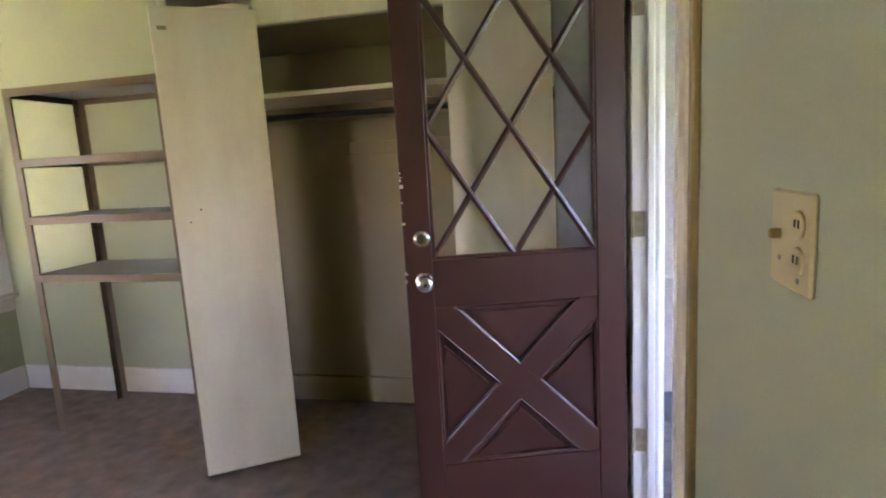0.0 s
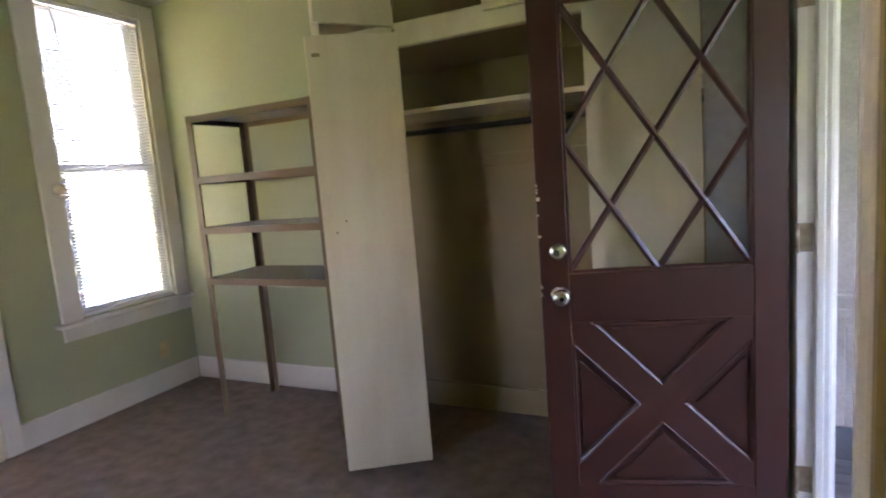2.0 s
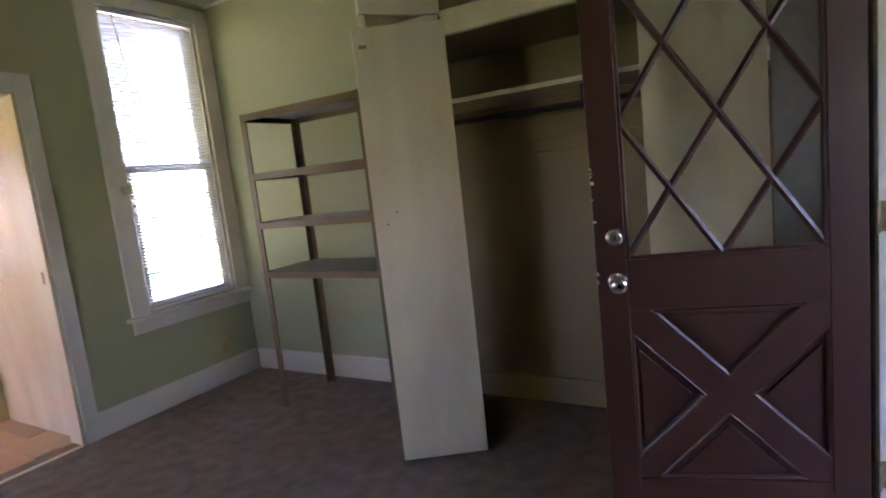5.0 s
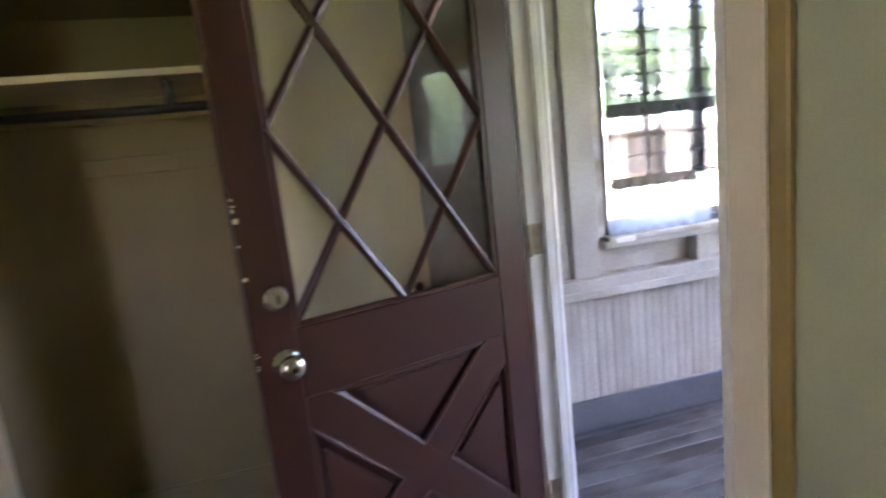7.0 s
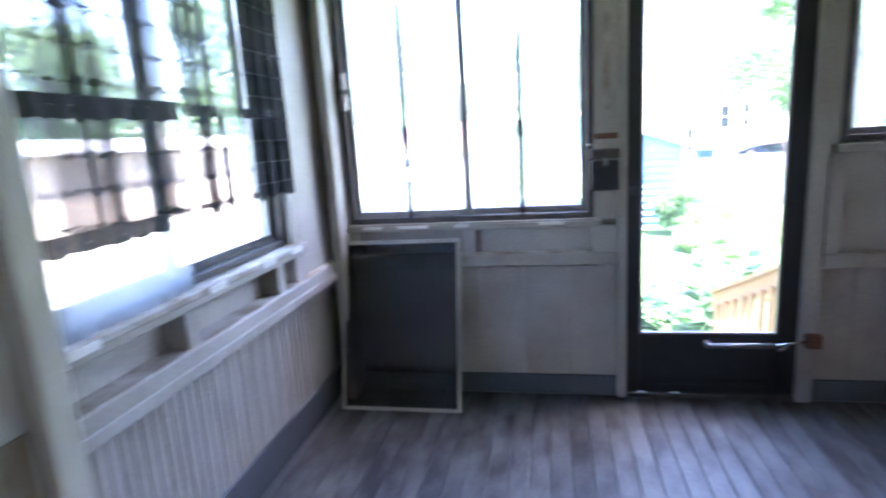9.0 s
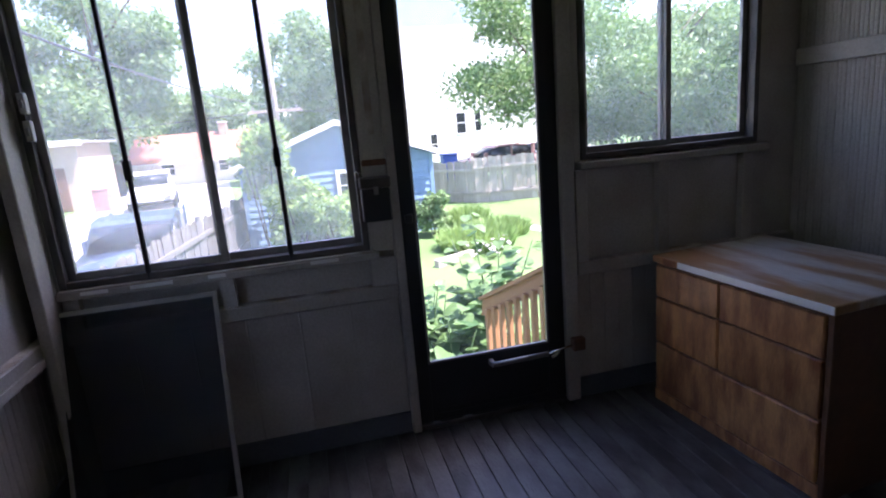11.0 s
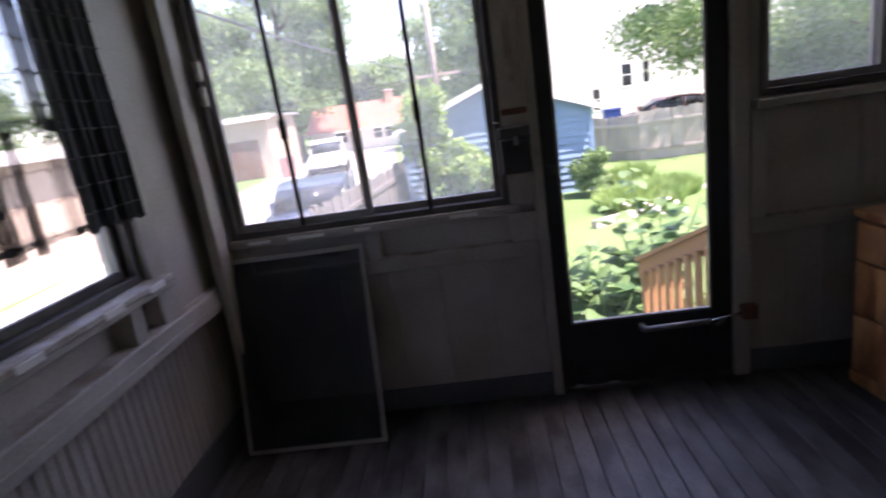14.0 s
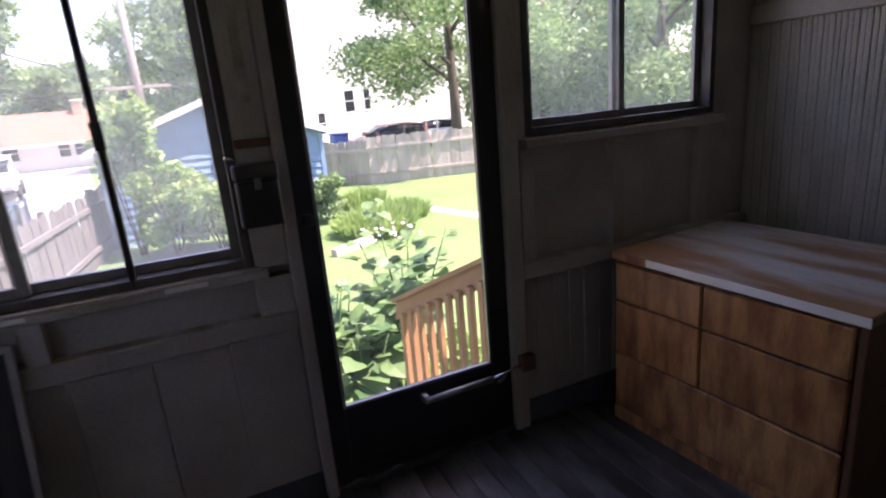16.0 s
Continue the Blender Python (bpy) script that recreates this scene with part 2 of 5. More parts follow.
# Darker copy of the weathered boards, to tone down the sunlit driveway fence.
FENCE_DIM = surf("toned_down_fence_boards", (0.15, 0.142, 0.135), 0.85, (0.10, 0.092, 0.085), 3, 0.5, 30, 0.25, stretch=(1, 1, 0.3), vary=0.16)
ROOFR = surf("red_brown_shingles", (0.33, 0.13, 0.085), 0.9, (0.25, 0.10, 0.07), 3, 0.5, 25, 0.5)
ROOFG = surf("grey_shingles", (0.30, 0.30, 0.31), 0.9, None, 3, 0.5, 25, 0.5)
STUCCO = surf("white_siding", (0.80, 0.79, 0.76), 0.6, (0.74, 0.72, 0.69), 1, 0.5, 30, 0.1)
TANS = surf("tan_block_wall", (0.46, 0.36, 0.27), 0.8, (0.40, 0.31, 0.23), 1.5, 0.5, 25, 0.15)
BARK = surf("bark", (0.11, 0.085, 0.06), 0.9, (0.06, 0.045, 0.03), 8, 0.5, 25, 0.8, stretch=(1, 1, 0.3))
POLE = surf("weathered_pole", (0.36, 0.30, 0.26), 0.9, None, 4, 0.5, 30, 0.3)
WINDK = surf("dark_window_glass", (0.03, 0.035, 0.04), 0.08, None, 3, 0.5, 60, 0.0)
CARW = surf("white_car_paint", (0.78, 0.78, 0.78), 0.2, None, 2, 0.3, 60, 0.0)
CARB = surf("dark_blue_car_paint", (0.07, 0.10, 0.16), 0.18, None, 2, 0.3, 60, 0.0)
# Red paled towards pink for haze and glare; bins and tail lights share it.
CARR = surf("red_car_paint", (0.42, 0.22, 0.21), 0.2, None, 2, 0.3, 60, 0.0)
RUBBER = surf("tyre_rubber", (0.02, 0.02, 0.02), 0.8, None, 20, 0.5, 60, 0.1)
BLUEBIN = surf("blue_plastic", (0.05, 0.12, 0.42), 0.4, None, 5, 0.5, 60, 0.0)
LEAF_A = leafy("tree_leaves", (0.09, 0.18, 0.06), (0.26, 0.38, 0.16))
LEAF_B = leafy("shrub_leaves", (0.12, 0.23, 0.055), (0.31, 0.44, 0.14))
LEAF_C = leafy("broad_garden_leaves", (0.055, 0.13, 0.045), (0.17, 0.27, 0.10))
PETAL = surf("pale_flower", (0.75, 0.66, 0.66), 0.7, None, 20, 0.5, 60, 0.0)

# ---- building helpers ----


def box(bm, x0, x1, y0, y1, z0, z1, bevel=0.0, m=None):
    """Adds a box to bm, its edges rounded by bevel, moved by m."""
    mat4 = Matrix.Translation(((x0 + x1) / 2, (y0 + y1) / 2, (z0 + z1) / 2)) @ Matrix.Diagonal((abs(x1 - x0), abs(y1 - y0), abs(z1 - z0), 1))
    vs = bmesh.ops.create_cube(bm, size=1, matrix=(m @ mat4) if m else mat4)["verts"]
    if bevel:
        es = list({e for v in vs for e in v.link_edges})
        bmesh.ops.bevel(bm, geom=es, offset=bevel, segments=1, affect="EDGES")
    return bm


def prism(bm, pts, axis, lo, hi, m=None):
    """A flat outline pushed through from lo to hi along an axis (0 x, 1 y, 2 z); pts hold the other two coordinates."""
    def at(p, d):
        v = list(p)
        v.insert(axis, d)
        return (m @ Vector(v)) if m else Vector(v)
    a = [bm.verts.new(at(p, lo)) for p in pts]
    b = [bm.verts.new(at(p, hi)) for p in pts]
    bm.faces.new(a)
    bm.faces.new(b[::-1])
    for i in range(len(pts)):
        j = (i + 1) % len(pts)
        bm.faces.new((a[j], a[i], b[i], b[j]))
    bmesh.ops.recalc_face_normals(bm, faces=bm.faces[:])
    return bm


def tube(bm, pts, r, seg=10):
    """A round bar along pts; r is a radius or one for each point."""
    pts = [Vector(p) for p in pts]
    rs = r if isinstance(r, (list, tuple)) else [r] * len(pts)
    rings = []
    for i, p in enumerate(pts):
        d = (pts[min(i + 1, len(pts) - 1)] - pts[max(i - 1, 0)]).normalized()
        side = d.cross(Vector((0, 0, 1)) if abs(d.z) < 0.9 else Vector((1, 0, 0))).normalized()
        up = side.cross(d)
        rings.append([bm.verts.new(p + rs[i] * (math.cos(k / seg * math.tau) * side + math.sin(k / seg * math.tau) * up)) for k in range(seg)])
    for a, b in zip(rings, rings[1:]):
        for k in range(seg):
            f = bm.faces.new((a[k], a[(k + 1) % seg], b[(k + 1) % seg], b[k]))
            f.smooth = True
    bm.faces.new(rings[0][::-1])
    bm.faces.new(rings[-1])
    bmesh.ops.recalc_face_normals(bm, faces=bm.faces[:])
    return bm


def lathe(bm, prof, m, seg=20):
    """A turned shape: prof holds (radius, height) along the local z axis."""
    rings = [[bm.verts.new(m @ Vector((max(r, 1e-4) * math.cos(k / seg * math.tau), max(r, 1e-4) * math.sin(k / seg * math.tau), h))) for k in range(seg)] for r, h in prof]
    for a, b in zip(rings, rings[1:]):
        for k in range(seg):
            f = bm.faces.new((a[k], a[(k + 1) % seg], b[(k + 1) % seg], b[k]))
            f.smooth = True
    bm.faces.new(rings[0][::-1])
    bm.faces.new(rings[-1])
    bmesh.ops.recalc_face_normals(bm, faces=bm.faces[:])
    return bm


def mesh_of(name, bm, material):
    me = bpy.data.meshes.new(name)
    bm.to_mesh(me)
    bm.free()
    me.materials.append(material)
    return me


def part(name, bm, material, parent, label=""):
    ob = new(name, mesh_of(name, bm, material))
    ob.parent = parent
    return tagged(ob, label)


def share(name, me, parent, m):
    ob = new(name, me)
    ob.parent = parent
    ob.matrix_basis = m
    return ob


def B(*a, bevel=0.0, m=None):
    return box(bmesh.new(), *a, bevel=bevel, m=m)


def thing(name, label, category, at=(0, 0, 0), group="", kind="", rz=0):
    ob = new(name)
    ob.matrix_basis = pose(*at, 0, 0, rz)
    return tagged(ob, label, category, group, kind)


def solid(name, bm, material, label, category="", kind="structure", group=""):
    return tagged(new(name, mesh_of(name, bm, material)), label, category, group, kind)


def wall(name, axis, lo, hi, a0, a1, z0, z1, holes, material, label):
    """A wall across an axis (0: its thickness runs along x) with holes (a, b, bottom, top) through it."""
    bm = bmesh.new()
    cuts = sorted({a0, a1, *(v for h in holes for v in h[:2])})
    for u, v in zip(cuts, cuts[1:]):
        spans, z = [], z0
        for h in sorted((h for h in holes if h[0] <= u + 1e-6 and h[1] >= v - 1e-6), key=lambda h: h[2]):
            if h[2] > z:
                spans.append((z, h[2]))
            z = h[3]
        if z < z1:
            spans.append((z, z1))
        for p, q in spans:
            box(bm, *((lo, hi, u, v) if axis == 0 else (u, v, lo, hi)), p, q)
    bmesh.ops.remove_doubles(bm, verts=bm.verts[:], dist=1e-4)
    return solid(name, bm, material, label)


def ring(bm, axis, at0, at1, a0, a1, z0, z1, w, bevel=0.002):
    """A rectangular frame of bars w wide across an axis."""
    for p in ((a0, a0 + w, z0, z1), (a1 - w, a1, z0, z1), (a0 + w, a1 - w, z0, z0 + w), (a0 + w, a1 - w, z1 - w, z1)):
        box(bm, *((at0, at1, p[0], p[1]) if axis == 0 else (p[0], p[1], at0, at1)), p[2], p[3], bevel=bevel)
    return bm


def foliage(name, parent, material, blobs, n, size, seed, stretch=1.0):
    """Many small leaves in uneven clumps: blobs hold (x, y, z, rx, ry, rz)."""
    rng = np.random.default_rng(seed)
    w = np.array([b[3] * b[4] * b[5] for b in blobs]) ** 0.7
    pick = rng.choice(len(blobs), n, p=w / w.sum())
    bl = np.array(blobs)[pick]
    d = rng.normal(size=(n, 3))
    d /= np.linalg.norm(d, axis=1)[:, None]
    d *= (rng.random(n) ** 0.45)[:, None] * (0.72 + 0.4 * rng.random((n, 1)))
    c = bl[:, :3] + d * bl[:, 3:]
    u = rng.normal(size=(n, 3))
    u /= np.linalg.norm(u, axis=1)[:, None]
    v = np.cross(u, rng.normal(size=(n, 3)))
    v /= np.linalg.norm(v, axis=1)[:, None]
    s = size * (0.6 + 0.8 * rng.random((n, 1)))
    fold = np.cross(u, v) * s * 0.18
    V = np.stack([c - u * s * stretch, c - v * s * 0.55 + fold, c + u * s * stretch, c + v * s * 0.55 + fold], 1).reshape(-1, 3)
    i = np.arange(n) * 4
    F = np.concatenate([np.stack([i, i + 1, i + 2], 1), np.stack([i, i + 2, i + 3], 1)])
    me = bpy.data.meshes.new(name)
    me.from_pydata(V.tolist(), [], F.tolist())
    me.materials.append(material)
    ob = new(name, me)
    ob.parent = parent
    return tagged(ob, kind="stuff")


# ---- the green room: shell ----
YB, XW, ZC = 0.89, -3.81, 2.75
DO0, DO1, DOZ = -0.72, 0.03, 2.07

solid("floor", B(XW - 0.12, 0.03, -3.6, YB, -0.12, 0.0), CARPET, "brown cut-pile carpet with faint vacuum marks", "carpet")
solid("ceiling", B(XW - 0.12, 0.05, -3.7, YB + 0.1, ZC, ZC + 0.1), CEIL, "off-white painted plaster ceiling", "ceiling")
wall("wall_north", 1, YB, YB + 0.12, XW - 0.12, 0.05, 0, ZC, [], GREEN, "sage green painted plaster wall")
wall("wall_east", 0, 0.022, 0.055, -3.6, YB, 0, ZC, [(DO0, DO1, 0, DOZ)], GREEN, "sage green painted wall with a door opening")
wall("wall_west", 0, XW - 0.12, XW, -3.6, YB, 0, ZC, [(0.08, 0.77, 0.67, 2.61), (-1.25, -0.44, 0, 2.055)], GREEN, "sage green painted wall with a window and a doorway")
# The opening is out of view, added to let more sky light in.
wall("wall_south", 1, -3.72, -3.6, XW - 0.12, 0.14, 0, ZC, [(-2.42, -2.02, 1.05, 1.9)], GREEN, "sage green painted wall with an unseen opening added for light")

bm = B(-3.79, -1.93, YB - 0.018, YB, 0, 0.16, bevel=0.004)
box(bm, XW, XW + 0.018, -0.36, YB - 0.018, 0, 0.16, bevel=0.004)
box(bm, 0.004, 0.022, -3.6, -0.842, 0, 0.16, bevel=0.004)
box(bm, XW, XW + 0.018, -3.6, -1.34, 0, 0.16, bevel=0.004)
solid("baseboard", bm, TRIM, "wide cream-white painted baseboard", "baseboard")
bm = B(XW, -1.93, YB - 0.02, YB, ZC - 0.02, ZC, bevel=0.006)
box(bm, XW, XW + 0.02, -3.6, YB - 0.02, ZC - 0.02, ZC, bevel=0.006)
solid("trim", bm, TRIM, "narrow painted moulding at the ceiling edge", "trim")

# room window: casing, stool, apron, sashes, blind
win = thing("window_1", "tall white double-hung window with a closed-slat blind", "window", kind="structure")
bm = B(XW, XW + 0.022, -0.045, 0.08, 0.66, 2.71, bevel=0.004)
box(bm, XW, XW + 0.022, 0.77, 0.885, 0.66, 2.71, bevel=0.004)
box(bm, XW, XW + 0.024, 0.08, 0.77, 2.61, 2.71, bevel=0.004)
part("window_frame", bm, TRIM, win)
part("window_sill", B(XW - 0.02, XW + 0.06, -0.08, 0.888, 0.635, 0.66, bevel=0.006), TRIM, win)
part("apron", B(XW, XW + 0.018, -0.045, 0.885, 0.545, 0.635, bevel=0.004), TRIM, win)
bm = bmesh.new()
ring(bm, 0, XW - 0.12, XW - 0.005, 0.08, 0.77, 0.66, 2.61, 0.018)
part("jamb", bm, TRIM, win)
for nm, x, z0, z1 in (("upper_sash", -0.095, 1.58, 2.59), ("lower_sash", -0.06, 0.68, 1.62)):
    sash = part(nm, ring(bmesh.new(), 0, XW + x, XW + x + 0.03, 0.098, 0.752, z0, z1, 0.045), TRIM, win)
    pane = part("pane", B(XW + x + 0.012, XW + x + 0.016, 0.143, 0.707, z0 + 0.045, z1 - 0.045), PANE, sash)
    pane.visible_shadow = False
blind = thing("window_blind", "white vinyl mini blind lowered over the window, slats open", "blind")
part("headrail", B(XW - 0.025, XW + 0.012, 0.10, 0.75, 2.575, 2.605, bevel=0.003), BLIND_RAIL, blind)
part("bottom_rail", B(XW - 0.022, XW + 0.006, 0.10, 0.75, 0.672, 0.687, bevel=0.003), BLIND_RAIL, blind)
bm = bmesh.new()
prism(bm, [(-0.0125, -0.003), (0, 0.0005), (0.0125, -0.003), (0.0125, -0.0026), (0, 0.0010), (-0.0125, -0.0026)], 1, 0.103, 0.747)
slat_mesh = mesh_of("slat", bm, BLIND)
for k in range(87):
    share("slat", slat_mesh, blind, pose(XW - 0.008, 0, 0.700 + k * 0.0215, 0, -33, 0))
for y in (0.2, 0.65):
    part("ladder_cord", tube(bmesh.new(), [(XW + 0.005, y, 0.68), (XW + 0.005, y, 2.58)], 0.0011, 6), BLIND, blind)
part("wand", tube(bmesh.new(), [(XW + 0.02, 0.17, 2.57), (XW + 0.024, 0.21, 2.2), (XW + 0.022, 0.225, 1.95)], 0.003, 6), ALU, blind)
part("lift_cord", tube(bmesh.new(), [(XW + 0.02, 0.68, 2.57), (XW + 0.022, 0.68, 2.42)], 0.002, 6), BLIND_RAIL, blind)
knob = thing("curtain_knob", "round cream wooden curtain knob on the window casing", "knob")
part("ball", lathe(bmesh.new(), [(0.012, 0), (0.012, 0.012), (0.03, 0.02), (0.036, 0.034), (0.03, 0.048), (0.012, 0.055)], pose(XW + 0.022, 0.045, 1.47, 0, 90, 0)), CREAM, knob)

outl = thing("wall_outlet", "tan duplex outlet low on the green wall", "outlet")
part("cover_plate", B(XW, XW + 0.006, 0.58, 0.65, 0.235, 0.35, bevel=0.002), IVORY, outl)
for z in (0.268, 0.317):
    part("socket", lathe(bmesh.new(), [(0.017, 0), (0.017, 0.004), (0.014, 0.005)], pose(XW + 0.006, 0.615, z, 0, 90, 0), 14), IVORY, outl)

# doorway to the hall, with the next rooms beyond
dw = thing("door_2", "open cased doorway with worn cream-white trim", "doorway", kind="structure")
for a in ((-0.44, -0.355, 0, 2.15), (-1.335, -1.25, 0, 2.15), (-1.25, -0.44, 2.055, 2.15)):
    part("casing", B(XW, XW + 0.02, a[0], a[1], a[2], a[3], bevel=0.004), TRIM, dw)
for a in ((-0.46, -0.44, 0, 2.055), (-1.25, -1.23, 0, 2.055), (-1.23, -0.46, 2.035, 2.055)):
    part("jamb", B(XW - 0.14, XW + 0.004, a[0], a[1], a[2], a[3], bevel=0.002), CREAM, dw)
part("strike_plate", B(XW - 0.07, XW - 0.045, -0.4625, -0.46, 0.98, 1.05), BRASS, dw)
part("threshold_strip", B(XW - 0.01, XW + 0.02, -1.23, -0.46, 0.0, 0.008, bevel=0.003), CREAM, dw)
hall = solid("hall_floor", B(-8.4, XW - 0.12, -3.6, -0.3, -0.14, -0.006), LAMINATE, "honey-coloured laminate plank floor", "floor")
bm = bmesh.new()
box(bm, -0.6, 0.6, -0.0595, 0.0595, -0.004, 0.004, bevel=0.001)
plank_mesh = mesh_of("plank", bm, LAMINATE)
for r in range(14):
    for c in range(3):
        share("plank", plank_mesh, hall, pose(-4.55 - 1.2 * c - 0.4 * (r % 3), -2.03 + 0.12 * r, -0.004))
bm = B(-4.87, XW - 0.12, -0.41, -0.304, 0, ZC)
solid("wall_hall", bm, CREAM, "cream painted side wall of the passage", "wall")
solid("trim_hall", B(-4.99, -4.87, -0.47, -0.304, 0, ZC, bevel=0.004), CREAM, "cream painted post at the end of the passage", "trim")
wall("wall_hall_far", 0, -8.5, -8.4, -3.6, -0.3, 0, ZC, [(-1.75, -1.0, 0.95, 2.0)], YELLOW, "yellow painted wall with a bright window")
wall("wall_hall_north", 1, -0.30, -0.2, -8.5, XW - 0.12, 0, ZC, [], YELLOW, "yellow painted wall of the far room")
wall("wall_hall_south", 1, -3.7, -3.6, -8.5, XW - 0.12, 0, ZC, [(-6.9, -6.1, 0.95, 2.0)], CREAM, "cream painted wall with a wide window")
solid("ceiling_hall", B(-8.5, XW - 0.12, -3.7, -0.2, ZC, ZC + 0.1), CEIL, "off-white painted ceiling", "ceiling")
bm = B(-8.4, -8.37, -3.6, -0.3, 0, 0.22, bevel=0.004)
box(bm, -8.4, -8.36, -3.6, -0.3, 0.62, 0.80, bevel=0.004)
box(bm, -8.4, -8.36, -2.15, -0.6, 0.80, 0.86, bevel=0.004)
solid("trim_hall_rail", bm, TRIM, "white baseboard and chair rail on the yellow wall", "trim")

# ---- steel shelving unit ----
sh = thing("shelving_unit", "tan steel shelving unit with four empty shelves against the wall", "shelves", (-2.975, 0.34, 0))
SW, SD = 0.92, 0.45
for x, y, sx, sy in ((0, 0, 1, 1), (SW, 0, -1, 1), (0, SD, 1, -1), (SW, SD, -1, -1)):
    bm = B(min(x, x + sx * 0.042), max(x, x + sx * 0.042), min(y, y + sy * 0.003), max(y, y + sy * 0.003), 0, 1.83)
    box(bm, min(x, x + sx * 0.003), max(x, x + sx * 0.003), min(y, y + sy * 0.042), max(y, y + sy * 0.042), 0, 1.83)
    part("post", bm, STEEL_TAN, sh)
for z in (1.825, 1.475, 1.180, 0.875):
    deck = part("shelf", B(0.004, SW - 0.004, 0.004, SD - 0.004, z - 0.006, z), SHELF_TOP, sh, "dusty grey shelf deck")
    for y in (0.0, SD):
        part("lip", B(0.0, SW, y - 0.003, y + 0.003, z - 0.038, z + 0.002, bevel=0.001), STEEL_TAN, deck)
    for x in (-0.002, SW - 0.003):
        part("side_lip", B(x, x + 0.005, 0.003, SD - 0.003, z - 0.038, z + 0.002, bevel=0.001), BLACKISH, deck, "dark folded side edge")
    for y in (0.03, SD - 0.03):
        part("bolt", lathe(bmesh.new(), [(0.008, 0), (0.008, 0.004), (0.004, 0.006)], pose(0.003, y, z - 0.1, 0, 90, 0), 8), BLACKISH, sh)

# ---- built-in closet ----
cl = thing("closet", "open built-in closet with cream front, shelf and hanging rod", "closet", kind="structure")
part("corner_post", B(-1.94, -1.89, 0.22, 0.27, 0, ZC, bevel=0.004), CREAM, cl)
part("end_panel", B(-1.94, -1.925, 0.27, YB, 0, ZC), CREAM, cl)
part("header", B(-1.89, -0.0, 0.225, 0.26, 1.95, 2.055, bevel=0.005), CREAM, cl)
part("top_rail", B(-1.89, -0.0, 0.225, 0.26, 2.62, ZC, bevel=0.004), CREAM, cl)
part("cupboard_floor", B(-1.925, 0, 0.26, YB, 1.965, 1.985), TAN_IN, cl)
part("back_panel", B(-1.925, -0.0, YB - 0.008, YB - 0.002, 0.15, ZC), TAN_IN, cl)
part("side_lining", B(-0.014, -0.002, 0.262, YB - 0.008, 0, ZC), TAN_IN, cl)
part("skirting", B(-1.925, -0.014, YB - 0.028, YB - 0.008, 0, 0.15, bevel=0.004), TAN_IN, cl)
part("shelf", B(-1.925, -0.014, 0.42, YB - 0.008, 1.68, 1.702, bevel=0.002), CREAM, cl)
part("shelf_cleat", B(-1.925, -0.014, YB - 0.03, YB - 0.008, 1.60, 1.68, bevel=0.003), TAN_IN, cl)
# Strip standing in for a lighter band on the back, not a real cleat.
part("back_strip", B(-1.37, -0.10, YB - 0.022, YB - 0.008, 1.41, 1.475, bevel=0.003), TAN_IN, cl)
part("hanging_rod", tube(bmesh.new(), [(-1.925, 0.52, 1.60), (-1.0, 0.52, 1.595), (-0.014, 0.52, 1.60)], 0.016, 12), BLACKISH, cl, "dark metal hanging rod")
part("rod_bracket", B(-0.98, -0.955, 0.50, 0.54, 1.60, 1.68, bevel=0.003), BLACKISH, cl)
# Shadow on this panel is put into its colour by the grey material.
part("filler_panel", B(-0.262, -0.0, 0.225, 0.255, 0.0, 1.95, bevel=0.003), CONC, cl, "narrow filler panel greyed for shade")

cd = thing("closet_door", "cream slab bifold panel hanging half open from the closet", "closet door", (-1.812, 0.0, 0.025), rz=math.degrees(math.atan2(0.215, 0.337)))
part("slab", B(0, 0.402, -0.014, 0.014, 0.0, 1.985, bevel=0.003), CREAM, cd)
part("pivot_pin", tube(bmesh.new(), [(0.385, 0, 1.98), (0.385, 0, 2.0)], 0.006, 8), CHROME, cd)
for z in (1.15, 1.20):
    part("screw_hole", lathe(bmesh.new(), [(0.004, 0), (0.004, 0.0015)], pose(0.06 + (z - 1.15) * 0.9, -0.0135, z - 0.02, 90, 0, 0), 8), BLACKISH, cd)
part("label", B(0.025, 0.06, -0.0152, -0.014, 1.895, 1.91), TAN_IN, cd)
cr = thing("closet_door", "cream slab closet door panel standing nearly closed", "closet door", (-0.672, 0.205, 0.025))
part("slab", B(0, 0.402, -0.014, 0.014, 0, 1.94, bevel=0.003), CREAM, cr)
part("pull", lathe(bmesh.new(), [(0.008, 0), (0.008, 0.012), (0.016, 0.02), (0.012, 0.028)], pose(0.36, -0.014, 0.95, 90, 0, 0), 12), CHROME, cr)
cu = thing("cupboard_door", "cream upper cupboard door swung open over the closet", "cupboard door", (-1.49, 0.215, 2.035), rz=180 + 52)
part("slab", B(0, 0.36, -0.01, 0.01, 0.0, 0.60, bevel=0.003), CREAM, cu)
for z in (0.08, 0.5):
    part("hinge", tube(bmesh.new(), [(0.0, 0.012, z), (0.0, 0.012, z + 0.06)], 0.006, 8), BRASS, cu)
c2 = thing("cupboard_door", "cream upper cupboard door closed over the header", "cupboard door", (-1.07, 0.212, 2.02))
part("slab", B(0, 0.40, -0.01, 0.01, 0.0, 0.61, bevel=0.003), CREAM, c2)
part("pull", lathe(bmesh.new(), [(0.006, 0), (0.006, 0.012), (0.014, 0.018), (0.01, 0.026)], pose(0.05, -0.01, 0.1, 90, 0, 0), 12), CHROME, c2)

